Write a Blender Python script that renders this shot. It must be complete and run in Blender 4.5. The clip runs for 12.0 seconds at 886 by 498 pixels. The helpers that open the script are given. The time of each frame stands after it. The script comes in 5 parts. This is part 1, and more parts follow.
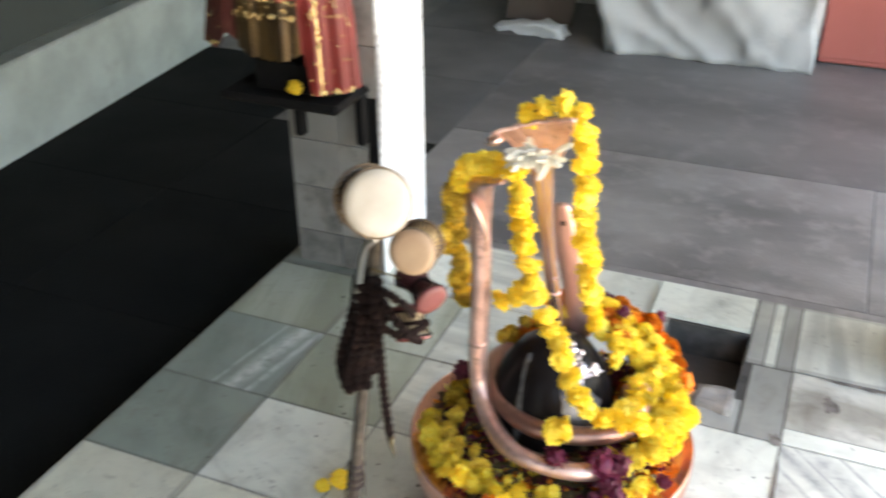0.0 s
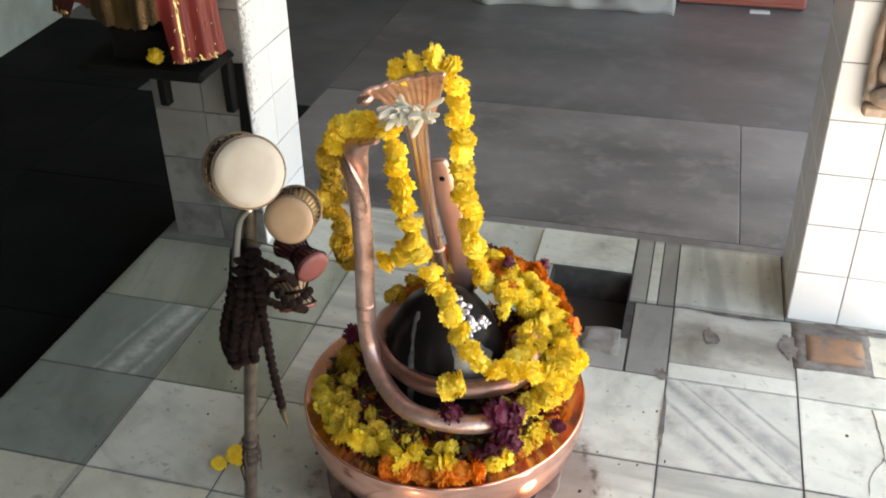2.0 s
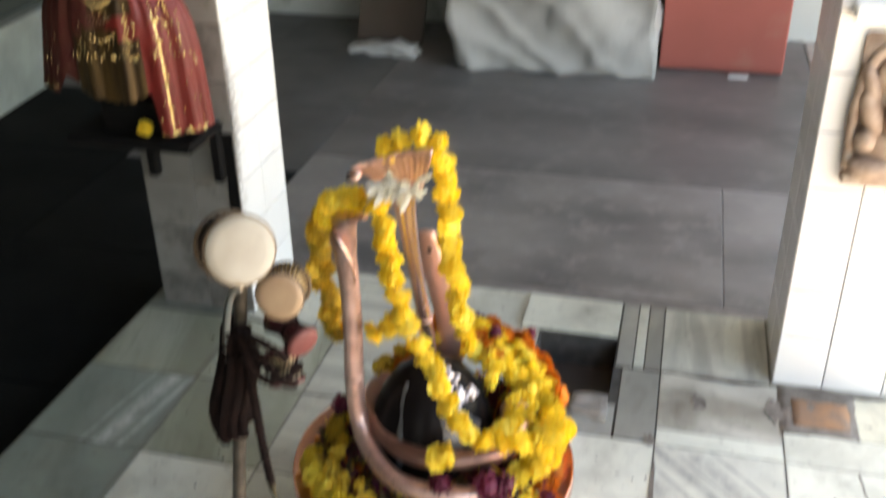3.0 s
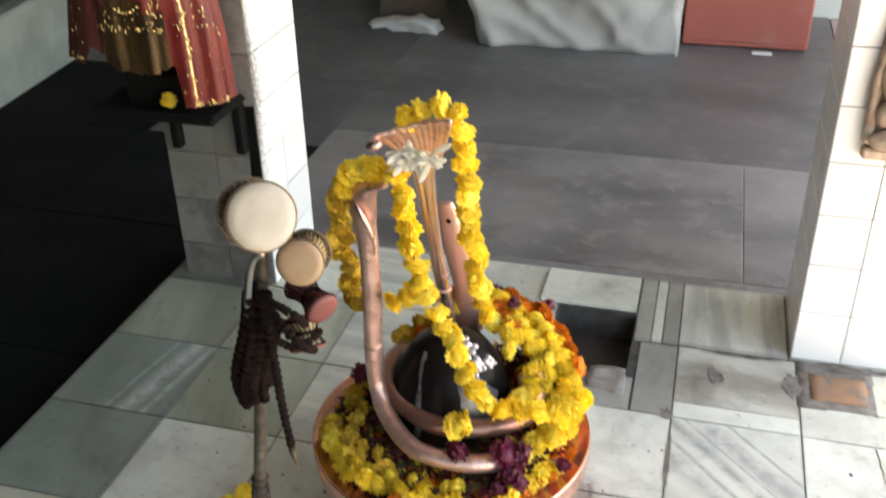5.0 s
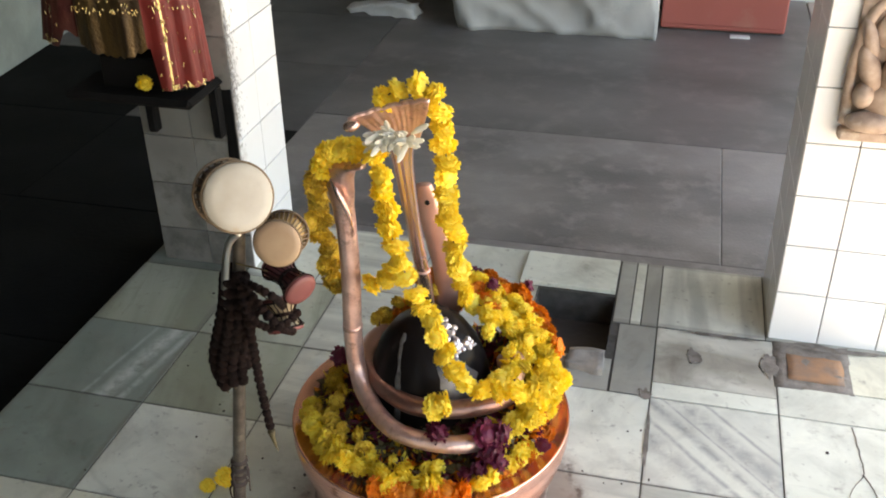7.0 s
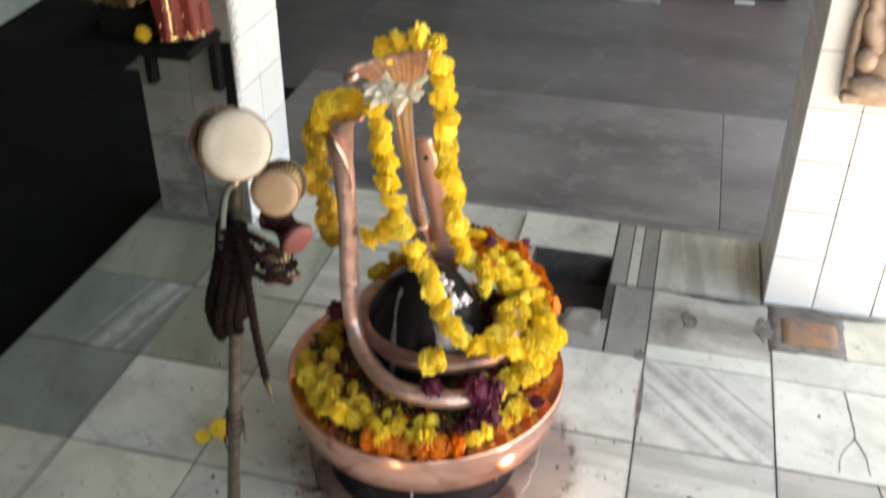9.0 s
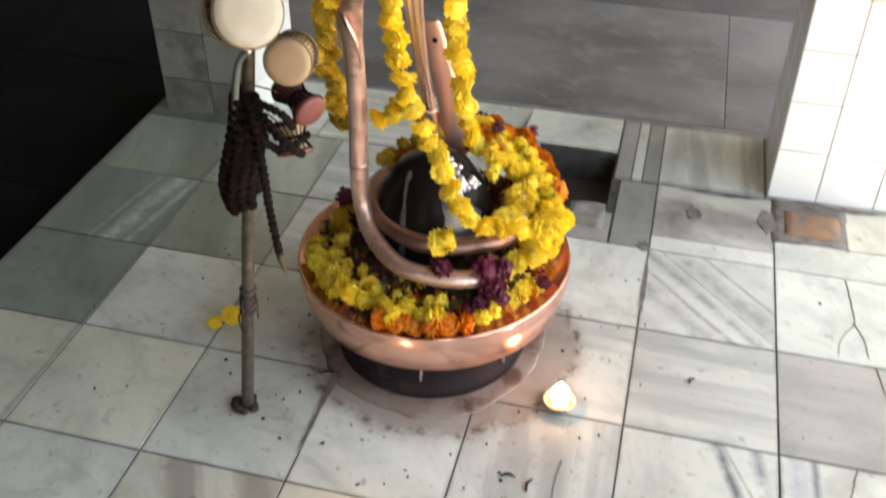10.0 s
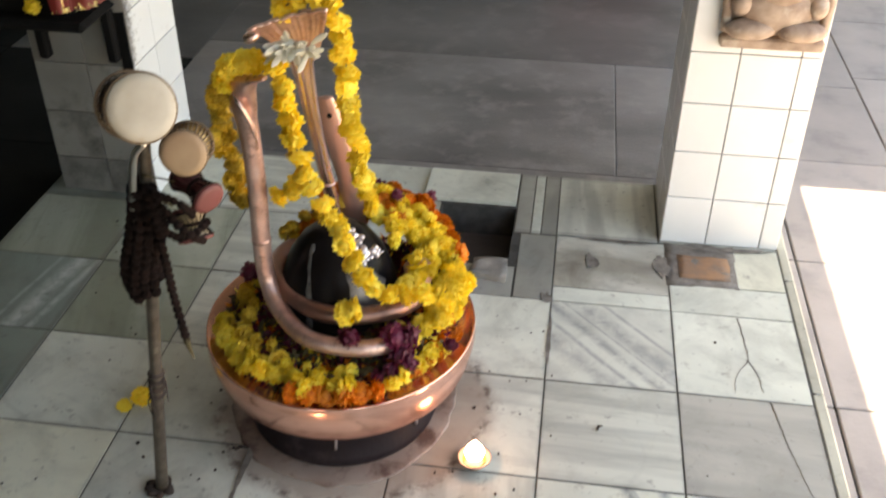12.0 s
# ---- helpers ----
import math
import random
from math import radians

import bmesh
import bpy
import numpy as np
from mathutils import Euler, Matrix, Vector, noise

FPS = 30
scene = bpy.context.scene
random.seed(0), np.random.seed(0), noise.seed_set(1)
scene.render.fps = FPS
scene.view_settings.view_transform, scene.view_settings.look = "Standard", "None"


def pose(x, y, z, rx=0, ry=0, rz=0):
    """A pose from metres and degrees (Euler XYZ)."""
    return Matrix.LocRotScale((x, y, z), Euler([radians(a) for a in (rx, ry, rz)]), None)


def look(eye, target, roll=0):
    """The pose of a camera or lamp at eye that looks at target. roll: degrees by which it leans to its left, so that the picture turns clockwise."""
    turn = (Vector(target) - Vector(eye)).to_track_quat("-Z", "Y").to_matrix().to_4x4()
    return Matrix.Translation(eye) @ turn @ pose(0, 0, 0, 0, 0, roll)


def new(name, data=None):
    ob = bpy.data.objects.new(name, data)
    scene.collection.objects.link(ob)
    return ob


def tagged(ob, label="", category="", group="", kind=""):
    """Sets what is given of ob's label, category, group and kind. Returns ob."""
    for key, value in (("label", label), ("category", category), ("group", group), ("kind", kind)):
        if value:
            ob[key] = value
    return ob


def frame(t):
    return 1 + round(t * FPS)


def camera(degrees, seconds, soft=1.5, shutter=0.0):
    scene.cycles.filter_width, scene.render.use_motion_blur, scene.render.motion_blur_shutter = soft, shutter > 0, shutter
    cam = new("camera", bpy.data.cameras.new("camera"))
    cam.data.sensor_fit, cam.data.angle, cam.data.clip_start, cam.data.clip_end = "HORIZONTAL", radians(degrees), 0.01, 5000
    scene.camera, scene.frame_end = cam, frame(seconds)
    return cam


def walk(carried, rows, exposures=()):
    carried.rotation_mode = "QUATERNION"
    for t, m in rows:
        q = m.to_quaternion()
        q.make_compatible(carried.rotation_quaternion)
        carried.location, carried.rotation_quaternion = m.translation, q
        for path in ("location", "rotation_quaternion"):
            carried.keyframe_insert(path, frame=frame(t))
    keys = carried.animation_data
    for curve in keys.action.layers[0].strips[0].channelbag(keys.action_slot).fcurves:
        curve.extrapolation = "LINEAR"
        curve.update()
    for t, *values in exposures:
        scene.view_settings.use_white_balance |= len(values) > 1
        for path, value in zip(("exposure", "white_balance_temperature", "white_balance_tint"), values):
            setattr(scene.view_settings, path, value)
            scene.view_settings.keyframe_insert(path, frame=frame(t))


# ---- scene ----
cam = camera(49.1, 12.0, soft=1.9, shutter=0.9)
EXPOSURE, KELVIN, TINT = 2.84, 9000, 12.0
PATH = [
    (0, (-0.036, -1.322, 1.536), (-0.719, 0.279, 0.551), -0.6),
    (0.5, (-0.006, -1.279, 1.534), (-0.58, 0.356, 0.535), -1.5),
    (1, (-0.012, -1.276, 1.544), (-0.494, 0.374, 0.522), -2.1),
    (1.5, (-0.028, -1.302, 1.532), (-0.473, 0.333, 0.47), -0.9),
    (2, (-0.034, -1.299, 1.529), (-0.483, 0.334, 0.467), -1.0),
    (2.5, (-0.035, -1.308, 1.543), (-0.489, 0.338, 0.503), -1.4),
    (3, (-0.036, -1.305, 1.562), (-0.47, 0.395, 0.601), -0.9),
    (3.2, (-0.031, -1.307, 1.58), (-0.466, 0.423, 0.674), -1.3),
    (4.8, (-0.022, -1.321, 1.566), (-0.506, 0.357, 0.591), -1.4),
    (5, (-0.027, -1.325, 1.556), (-0.498, 0.343, 0.558), -1.2),
    (5.5, (-0.019, -1.327, 1.55), (-0.464, 0.338, 0.535), -1.4),
    (6, (-0.02, -1.328, 1.55), (-0.466, 0.335, 0.533), -1.2),
    (6.5, (-0.023, -1.327, 1.546), (-0.453, 0.337, 0.524), -0.9),
    (8.5, (-0.02, -1.327, 1.546), (-0.45, 0.337, 0.525), -0.8),
    (9, (-0.021, -1.333, 1.529), (-0.437, 0.296, 0.445), 0.3),
    (9.5, (-0.023, -1.361, 1.484), (-0.44, 0.205, 0.312), 1.2),
    (10, (-0.024, -1.397, 1.474), (-0.415, 0.145, 0.262), 0.3),
    (10.5, (0.005, -1.423, 1.462), (-0.294, 0.079, 0.176), 1.1),
    (11, (0.005, -1.439, 1.469), (-0.213, 0.054, 0.156), 1.1),
    (11.5, (-0.017, -1.436, 1.512), (-0.248, 0.15, 0.317), 0.9),
    (12, (-0.006, -1.403, 1.538), (-0.231, 0.226, 0.4), 0.4),
]
walk(cam, [(t, look(eye, target, roll)) for t, eye, target, roll in PATH], [(t, EXPOSURE + e, KELVIN + k, TINT) for t, e, k in ((0.0, 0.8, -500), (1.0, 0.28, -100), (2.0, 0.18, 0), (3.0, 0.26, 0), (5.0, 0.32, 0), (5.5, 0.2, 0), (6.0, 0.16, 0), (9.0, 0.19, 100), (10.0, 0.2, 300), (11.0, -0.23, 600), (11.5, -0.27, 500), (12.0, -0.13, 400))])

# ---- light ----
SUN_FROM = Vector((0.164, 0.22, 1.0)).normalized()
sun = new("sun", bpy.data.lights.new("sun", "SUN"))
sun.data.energy, sun.data.angle, sun.data.color = 5.0, radians(0.55), (1.0, 0.95, 0.87)
sun.matrix_world = look(SUN_FROM * 20, (0, 0, 0))
world = bpy.data.worlds.new("sky")
scene.world = world
world.use_nodes = True
sky = world.node_tree.nodes.new("ShaderNodeTexSky")
sky.sky_type, sky.sun_disc = "NISHITA", False
sky.sun_elevation = math.asin(SUN_FROM.z)
sky.sun_rotation = math.atan2(SUN_FROM.x, SUN_FROM.y)
world.node_tree.links.new(sky.outputs[0], world.node_tree.nodes["Background"].inputs[0])
world.node_tree.nodes["Background"].inputs[1].default_value = 0.15


# ---- materials ----
def mat(name, colour, rough=0.5, metal=0.0, second=None, scale=8.0, amount=0.5, bump=0.0, bump_scale=60.0, per_object=0.0,
        coat=0.0, stain=None, stain_scale=3.0, stain_low=0.55, stain_high=0.7, stretch=(1, 1, 1), rough_var=0.0):
    """A surface: two colours mixed by noise, stains at a larger scale, a change from object to object, and fine relief."""
    m = bpy.data.materials.new(name)
    m.use_nodes = True
    n, l = m.node_tree.nodes, m.node_tree.links
    b = n["Principled BSDF"]
    b.inputs["Roughness"].default_value, b.inputs["Metallic"].default_value = rough, metal
    b.inputs["Coat Weight"].default_value = coat
    co = n.new("ShaderNodeTexCoord")
    mp = n.new("ShaderNodeMapping")
    mp.inputs["Scale"].default_value = stretch
    info = n.new("ShaderNodeObjectInfo")
    shift = n.new("ShaderNodeVectorMath")
    shift.operation = "MULTIPLY_ADD"
    l.new(info.outputs["Random"], shift.inputs[0])
    shift.inputs[1].default_value = (37.0, 21.0, 53.0)
    l.new(co.outputs["Object"], shift.inputs[2])
    l.new(shift.outputs[0], mp.inputs[0])
    tex = n.new("ShaderNodeTexNoise")
    tex.inputs["Scale"].default_value, tex.inputs["Detail"].default_value = scale, 6.0
    l.new(mp.outputs[0], tex.inputs[0])
    ramp = n.new("ShaderNodeMapRange")
    ramp.inputs[1].default_value, ramp.inputs[2].default_value = 0.35, 0.68
    ramp.inputs[4].default_value = amount
    l.new(tex.outputs[0], ramp.inputs[0])
    mix = n.new("ShaderNodeMix")
    mix.data_type = "RGBA"
    mix.inputs[6].default_value = (*colour, 1)
    mix.inputs[7].default_value = (*(second or [c * 0.6 for c in colour]), 1)
    l.new(ramp.outputs[0], mix.inputs[0])
    out = mix.outputs[2]
    if stain:
        t2 = n.new("ShaderNodeTexNoise")
        t2.inputs["Scale"].default_value, t2.inputs["Detail"].default_value = stain_scale, 8.0
        t2.inputs["Roughness"].default_value = 0.65
        l.new(shift.outputs[0], t2.inputs[0])
        r2 = n.new("ShaderNodeMapRange")
        r2.inputs[1].default_value, r2.inputs[2].default_value = stain_low, stain_high
        l.new(t2.outputs[0], r2.inputs[0])
        mx = n.new("ShaderNodeMix")
        mx.data_type = "RGBA"
        l.new(r2.outputs[0], mx.inputs[0])
        l.new(out, mx.inputs[6])
        mx.inputs[7].default_value = (*stain, 1)
        out = mx.outputs[2]
    if per_object:
        hv = n.new("ShaderNodeHueSaturation")
        rv = n.new("ShaderNodeMapRange")
        rv.inputs[3].default_value, rv.inputs[4].default_value = 1 - per_object, 1 + per_object
        l.new(info.outputs["Random"], rv.inputs[0])
        l.new(rv.outputs[0], hv.inputs["Value"])
        l.new(out, hv.inputs["Color"])
        out = hv.outputs[0]
    l.new(out, b.inputs["Base Color"])
    if rough_var:
        rr = n.new("ShaderNodeMapRange")
        rr.inputs[3].default_value, rr.inputs[4].default_value = max(0.02, rough - rough_var), min(1, rough + rough_var)
        l.new(tex.outputs[0], rr.inputs[0])
        l.new(rr.outputs[0], b.inputs["Roughness"])
    if bump:
        t3 = n.new("ShaderNodeTexNoise")
        t3.inputs["Scale"].default_value, t3.inputs["Detail"].default_value = bump_scale, 5.0
        l.new(co.outputs["Object"], t3.inputs[0])
        bp = n.new("ShaderNodeBump")
        bp.inputs["Strength"].default_value, bp.inputs["Distance"].default_value = bump, 0.004
        l.new(t3.outputs[0], bp.inputs["Height"])
        l.new(bp.outputs[0], b.inputs["Normal"])
    return m


def marble(name, base, band, dark, angle, across=16.0, along=1.6, low=0.42, high=0.66, clouds=0.6, per_object=0.08, stripes=()):
    """Temple marble: soft uneven bands that run one way, cloudy greys, specks of dirt and worn gloss."""
    base, band, dark = [(r * 0.98, g, b * 0.92) for r, g, b in (base, band, dark)]
    m = bpy.data.materials.new(name)
    m.use_nodes = True
    n, l = m.node_tree.nodes, m.node_tree.links
    b = n["Principled BSDF"]
    co, info = n.new("ShaderNodeTexCoord"), n.new("ShaderNodeObjectInfo")
    shift = n.new("ShaderNodeVectorMath")
    shift.operation = "MULTIPLY_ADD"
    l.new(info.outputs["Random"], shift.inputs[0])
    shift.inputs[1].default_value = (31.0, 17.0, 43.0)
    l.new(co.outputs["Object"], shift.inputs[2])
    turn = n.new("ShaderNodeMapping")
    turn.inputs["Rotation"].default_value = (0, 0, radians(angle))
    l.new(shift.outputs[0], turn.inputs[0])
    mp = n.new("ShaderNodeMapping")
    mp.inputs["Scale"].default_value = (along, across, 1.0)
    l.new(turn.outputs[0], mp.inputs[0])

    def noise_range(source, scale, detail, lo, hi, top, rough=0.55, twist=0.0):
        t = n.new("ShaderNodeTexNoise")
        t.inputs["Scale"].default_value, t.inputs["Detail"].default_value = scale, detail
        t.inputs["Roughness"].default_value, t.inputs["Distortion"].default_value = rough, twist
        l.new(source, t.inputs[0])
        r = n.new("ShaderNodeMapRange")
        r.inputs[1].default_value, r.inputs[2].default_value, r.inputs[4].default_value = lo, hi, top
        l.new(t.outputs[0], r.inputs[0])
        return t, r.outputs[0]

    def blend(fac, one, two):
        x = n.new("ShaderNodeMix")
        x.data_type = "RGBA"
        l.new(fac, x.inputs[0])
        if isinstance(one, tuple):
            x.inputs[6].default_value = (*one, 1)
        else:
            l.new(one, x.inputs[6])
        x.inputs[7].default_value = (*two, 1)
        return x.outputs[2]

    def maths(kind, one, two):
        x = n.new("ShaderNodeMath")
        x.operation = kind
        for slot, value in enumerate((one, two)):
            if isinstance(value, float):
                x.inputs[slot].default_value = value
            else:
                l.new(value, x.inputs[slot])
        return x.outputs[0]

    def ranged(value, lo, hi, top):
        r = n.new("ShaderNodeMapRange")
        r.inputs[1].default_value, r.inputs[2].default_value, r.inputs[4].default_value = lo, hi, top
        l.new(value, r.inputs[0])
        return r.outputs[0]

    _, bands = noise_range(mp.outputs[0], 1.0, 3.0, low, high, 1.0, 0.5, 0.35)
    cloud, clouds_out = noise_range(shift.outputs[0], 6.0, 9.0, 0.48, 0.8, clouds, 0.62, 0.6)
    _, veins = noise_range(mp.outputs[0], 2.3, 6.0, 0.60, 0.72, 0.5, 0.6, 0.8)
    speck, specks = noise_range(shift.outputs[0], 45.0, 3.0, 0.64, 0.74, 0.45)
    colour = blend(bands, base, band)
    colour = blend(clouds_out, colour, dark)
    colour = blend(veins, colour, dark)
    colour = blend(specks, colour, (0.14, 0.12, 0.105))
    place = n.new("ShaderNodeNewGeometry")
    _, smears = noise_range(place.outputs["Position"], 3.4, 9.0, 0.5, 0.76, 0.62, 0.68, 0.9)
    colour = blend(smears, colour, (0.25, 0.245, 0.205))
    # single veins that cross the tile: direction across, offset, half width, colour, strength
    for nx, ny, offset, half, tone, strength in stripes:
        across_vein = n.new("ShaderNodeVectorMath")
        across_vein.operation = "DOT_PRODUCT"
        l.new(co.outputs["Object"], across_vein.inputs[0])
        across_vein.inputs[1].default_value = (nx, ny, 0.0)
        wander, _ = noise_range(shift.outputs[0], 11.0, 6.0, 0, 1, 1, 0.6, 0.4)
        gap_to = maths("ABSOLUTE", maths("ADD", across_vein.outputs["Value"], maths("SUBTRACT", maths("MULTIPLY", wander.outputs[0], half * 1.6), offset + half * 0.8)), 0.0)
        _, patchy = noise_range(shift.outputs[0], 26.0, 5.0, 0.3, 0.55, strength, 0.6, 0.2)
        colour = blend(maths("MULTIPLY", ranged(gap_to, half * 1.25, half * 0.1, 1.0), patchy), colour, tone)
    _, spots = noise_range(place.outputs["Position"], 17.0, 6.0, 0.6, 0.74, 0.55, 0.7, 0.4)
    colour = blend(spots, colour, (0.2, 0.17, 0.135))

    # dried brown spill round the foot of the bowl
    ragged, _ = noise_range(place.outputs["Position"], 9.0, 8.0, 0, 1, 1, 0.65, 0.5)
    fine, _ = noise_range(place.outputs["Position"], 34.0, 5.0, 0, 1, 1, 0.65, 0.3)
    flat, away = n.new("ShaderNodeVectorMath"), n.new("ShaderNodeVectorMath")
    flat.operation, away.operation = "MULTIPLY", "DISTANCE"
    l.new(place.outputs["Position"], flat.inputs[0])
    flat.inputs[1].default_value = (1.0, 1.0, 0.0)
    l.new(flat.outputs[0], away.inputs[0])
    away.inputs[1].default_value = (-0.425, 0.175, 0.0)
    spill = maths("ADD", away.outputs["Value"], maths("MULTIPLY", maths("SUBTRACT", ragged.outputs[0], 0.5), 0.09))
    colour = blend(ranged(spill, 0.335, 0.285, 0.72), colour, (0.28, 0.2, 0.155))
    ring = maths("MULTIPLY", ranged(maths("ABSOLUTE", maths("SUBTRACT", spill, 0.300), 0.0), 0.017, 0.0, 1.0), ranged(fine.outputs[0], 0.44, 0.6, 0.85))
    colour = blend(ring, colour, (0.085, 0.05, 0.038))
    # dirt caught along the tile's edges
    parts_of = n.new("ShaderNodeSeparateXYZ")
    l.new(co.outputs["Object"], parts_of.inputs[0])
    edge = maths("MAXIMUM", maths("ABSOLUTE", parts_of.outputs[0], 0.0), maths("ABSOLUTE", parts_of.outputs[1], 0.0))
    edge = maths("ADD", edge, maths("MULTIPLY", maths("SUBTRACT", ragged.outputs[0], 0.5), 0.022))
    colour = blend(ranged(edge, 0.1455, 0.1525, 0.4), colour, (0.16, 0.145, 0.125))
    hv, rv = n.new("ShaderNodeHueSaturation"), n.new("ShaderNodeMapRange")
    rv.inputs[3].default_value, rv.inputs[4].default_value = 1 - per_object, 1 + per_object
    l.new(info.outputs["Random"], rv.inputs[0])
    l.new(rv.outputs[0], hv.inputs["Value"])
    l.new(colour, hv.inputs["Color"])
    l.new(hv.outputs[0], b.inputs["Base Color"])
    rr = n.new("ShaderNodeMapRange")
    rr.inputs[3].default_value, rr.inputs[4].default_value = 0.25, 0.55
    l.new(cloud.outputs[0], rr.inputs[0])
    l.new(rr.outputs[0], b.inputs["Roughness"])
    bp = n.new("ShaderNodeBump")
    bp.inputs["Strength"].default_value, bp.inputs["Distance"].default_value = 0.15, 0.002
    l.new(speck.outputs[0], bp.inputs["Height"])
    l.new(bp.outputs[0], b.inputs["Normal"])
    return m


MARBLE = [
    marble("marble_white", (0.72, 0.72, 0.68), (0.6, 0.605, 0.57), (0.36, 0.365, 0.34), 12, 5.0, 2.0, clouds=0.75),
    marble("marble_grey_across", (0.66, 0.655, 0.62), (0.42, 0.42, 0.405), (0.3, 0.3, 0.285), 2),
    marble("marble_grey_along", (0.64, 0.64, 0.61), (0.4, 0.4, 0.385), (0.28, 0.28, 0.265), 88),
    marble("marble_diagonal", (0.66, 0.655, 0.62), (0.27, 0.27, 0.265), (0.25, 0.25, 0.24), 48, 18.0, 2.0),
    marble("marble_green_grey", (0.26, 0.295, 0.27), (0.18, 0.205, 0.19), (0.09, 0.105, 0.095), 60, 6.0, 3.0),
    marble("marble_cream", (0.74, 0.72, 0.63), (0.62, 0.6, 0.53), (0.42, 0.4, 0.34), 70, 4.0, 2.0, clouds=0.65),
    marble("marble_dirty", (0.34, 0.33, 0.32), (0.25, 0.245, 0.24), (0.15, 0.145, 0.14), 100, 7.0, 3.0),
    marble("marble_dark_pinkish", (0.43, 0.41, 0.39), (0.31, 0.3, 0.29), (0.22, 0.21, 0.21), 4, 12.0, 1.6),
    marble("marble_cream_dark_vein", (0.68, 0.67, 0.62), (0.24, 0.25, 0.26), (0.5, 0.49, 0.45), 72, 9.0, 1.0, 0.56, 0.66, clouds=0.3),
    marble("marble_brown_band", (0.64, 0.61, 0.54), (0.36, 0.33, 0.29), (0.4, 0.37, 0.32), 62, 9.0, 1.0, 0.46, 0.62),
    marble("marble_green_pale_stripe", (0.24, 0.27, 0.25), (0.5, 0.52, 0.48), (0.12, 0.135, 0.125), 86, 10.0, 0.8, 0.56, 0.62, clouds=0.5),
    marble("marble_grimed", (0.62, 0.6, 0.57), (0.36, 0.33, 0.3), (0.15, 0.13, 0.115), 6, 7.0, 3.0, 0.4, 0.6, clouds=1.0),
    marble("marble_green_one_stripe", (0.27, 0.305, 0.28), (0.21, 0.24, 0.22), (0.13, 0.15, 0.135), 72, 7.0, 2.0, clouds=0.5,
           stripes=((0.985, -0.17, 0.075, 0.030, (0.58, 0.61, 0.56), 0.95), (0.985, -0.17, 0.125, 0.012, (0.55, 0.58, 0.54), 0.8), (0.985, -0.17, 0.02, 0.007, (0.45, 0.48, 0.45), 0.7))),
    marble("marble_slanting_veins", (0.68, 0.675, 0.64), (0.52, 0.52, 0.505), (0.32, 0.32, 0.305), 46, 9.0, 2.0,
           stripes=((0.726, 0.688, -0.017, 0.015, (0.24, 0.24, 0.235), 0.75), (0.726, 0.688, 0.046, 0.026, (0.27, 0.27, 0.265), 0.7), (0.68, 0.73, -0.10, 0.03, (0.3, 0.295, 0.285), 0.6), (0.726, 0.688, -0.062, 0.008, (0.3, 0.3, 0.29), 0.8), (0.726, 0.688, 0.09, 0.006, (0.3, 0.3, 0.29), 0.8), (0.726, 0.688, 0.015, 0.004, (0.3, 0.3, 0.29), 0.8))),
    marble("marble_forked_vein", (0.7, 0.69, 0.64), (0.6, 0.595, 0.56), (0.45, 0.45, 0.42), 72, 5.0, 1.5, clouds=0.4,
           stripes=((0.942, 0.336, 0.08, 0.013, (0.15, 0.162, 0.175), 1.0), (0.985, 0.17, 0.132, 0.014, (0.22, 0.235, 0.25), 0.85), (0.9, 0.43, 0.105, 0.004, (0.3, 0.31, 0.32), 0.8))),
    marble("marble_blue_grey_side", (0.72, 0.71, 0.66), (0.62, 0.62, 0.58), (0.45, 0.45, 0.42), 85, 5.0, 1.5, clouds=0.35,
           stripes=((1.0, 0.02, -0.118, 0.032, (0.47, 0.49, 0.5), 0.9), (1.0, 0.03, -0.08, 0.010, (0.2, 0.215, 0.23), 0.9), (0.99, 0.1, -0.142, 0.006, (0.26, 0.27, 0.28), 0.8))),
    marble("marble_pale_green", (0.42, 0.435, 0.375), (0.28, 0.29, 0.23), (0.19, 0.2, 0.16), 76, 9.0, 1.2, 0.38, 0.6),
]
DIRT = mat("gritty_grime", (0.13, 0.11, 0.092), 0.9, second=(0.26, 0.23, 0.2), scale=35, amount=1.0, bump=0.7, bump_scale=200)
GROUT = mat("grout_dark", (0.05, 0.046, 0.04), 0.95, second=(0.12, 0.112, 0.1), scale=30, bump=0.5)
WALL_TILE = mat("glazed_wall_tile", (0.79, 0.8, 0.8), 0.2, second=(0.72, 0.73, 0.73), scale=6, per_object=0.04, stain=(0.52, 0.5, 0.46), stain_scale=7, stain_low=0.62, stain_high=0.8)
# west pillar front: shade put into the tile colour, plus soot stains
SHADE_SOOT_TILE = mat("shaded_sooty_tile", (0.26, 0.25, 0.23), 0.5, second=(0.17, 0.16, 0.148), scale=5, amount=0.9, per_object=0.1, stain=(0.05, 0.045, 0.04), stain_scale=6, stain_low=0.52, stain_high=0.75)
TILE_JOINT = mat("tile_joint", (0.05, 0.052, 0.056), 0.9, bump=0.3)
FLOOR_GREY = mat("worn_grey_stone", (0.27, 0.252, 0.243), 0.5, second=(0.125, 0.117, 0.114), scale=1.9, amount=1.0, per_object=0.03, stretch=(0.75, 1.3, 1), stain=(0.33, 0.305, 0.287), stain_scale=9, stain_low=0.5, stain_high=0.85, bump=0.35, bump_scale=90, rough_var=0.15)
FLOOR_GREY_FAR = mat("deeper_grey_stone", (0.19, 0.178, 0.174), 0.5, second=(0.1, 0.094, 0.092), scale=1.3, amount=1.0, stretch=(0.6, 1.4, 1), stain=(0.24, 0.225, 0.215), stain_scale=7, stain_low=0.5, stain_high=0.9, bump=0.35, bump_scale=90, rough_var=0.15)
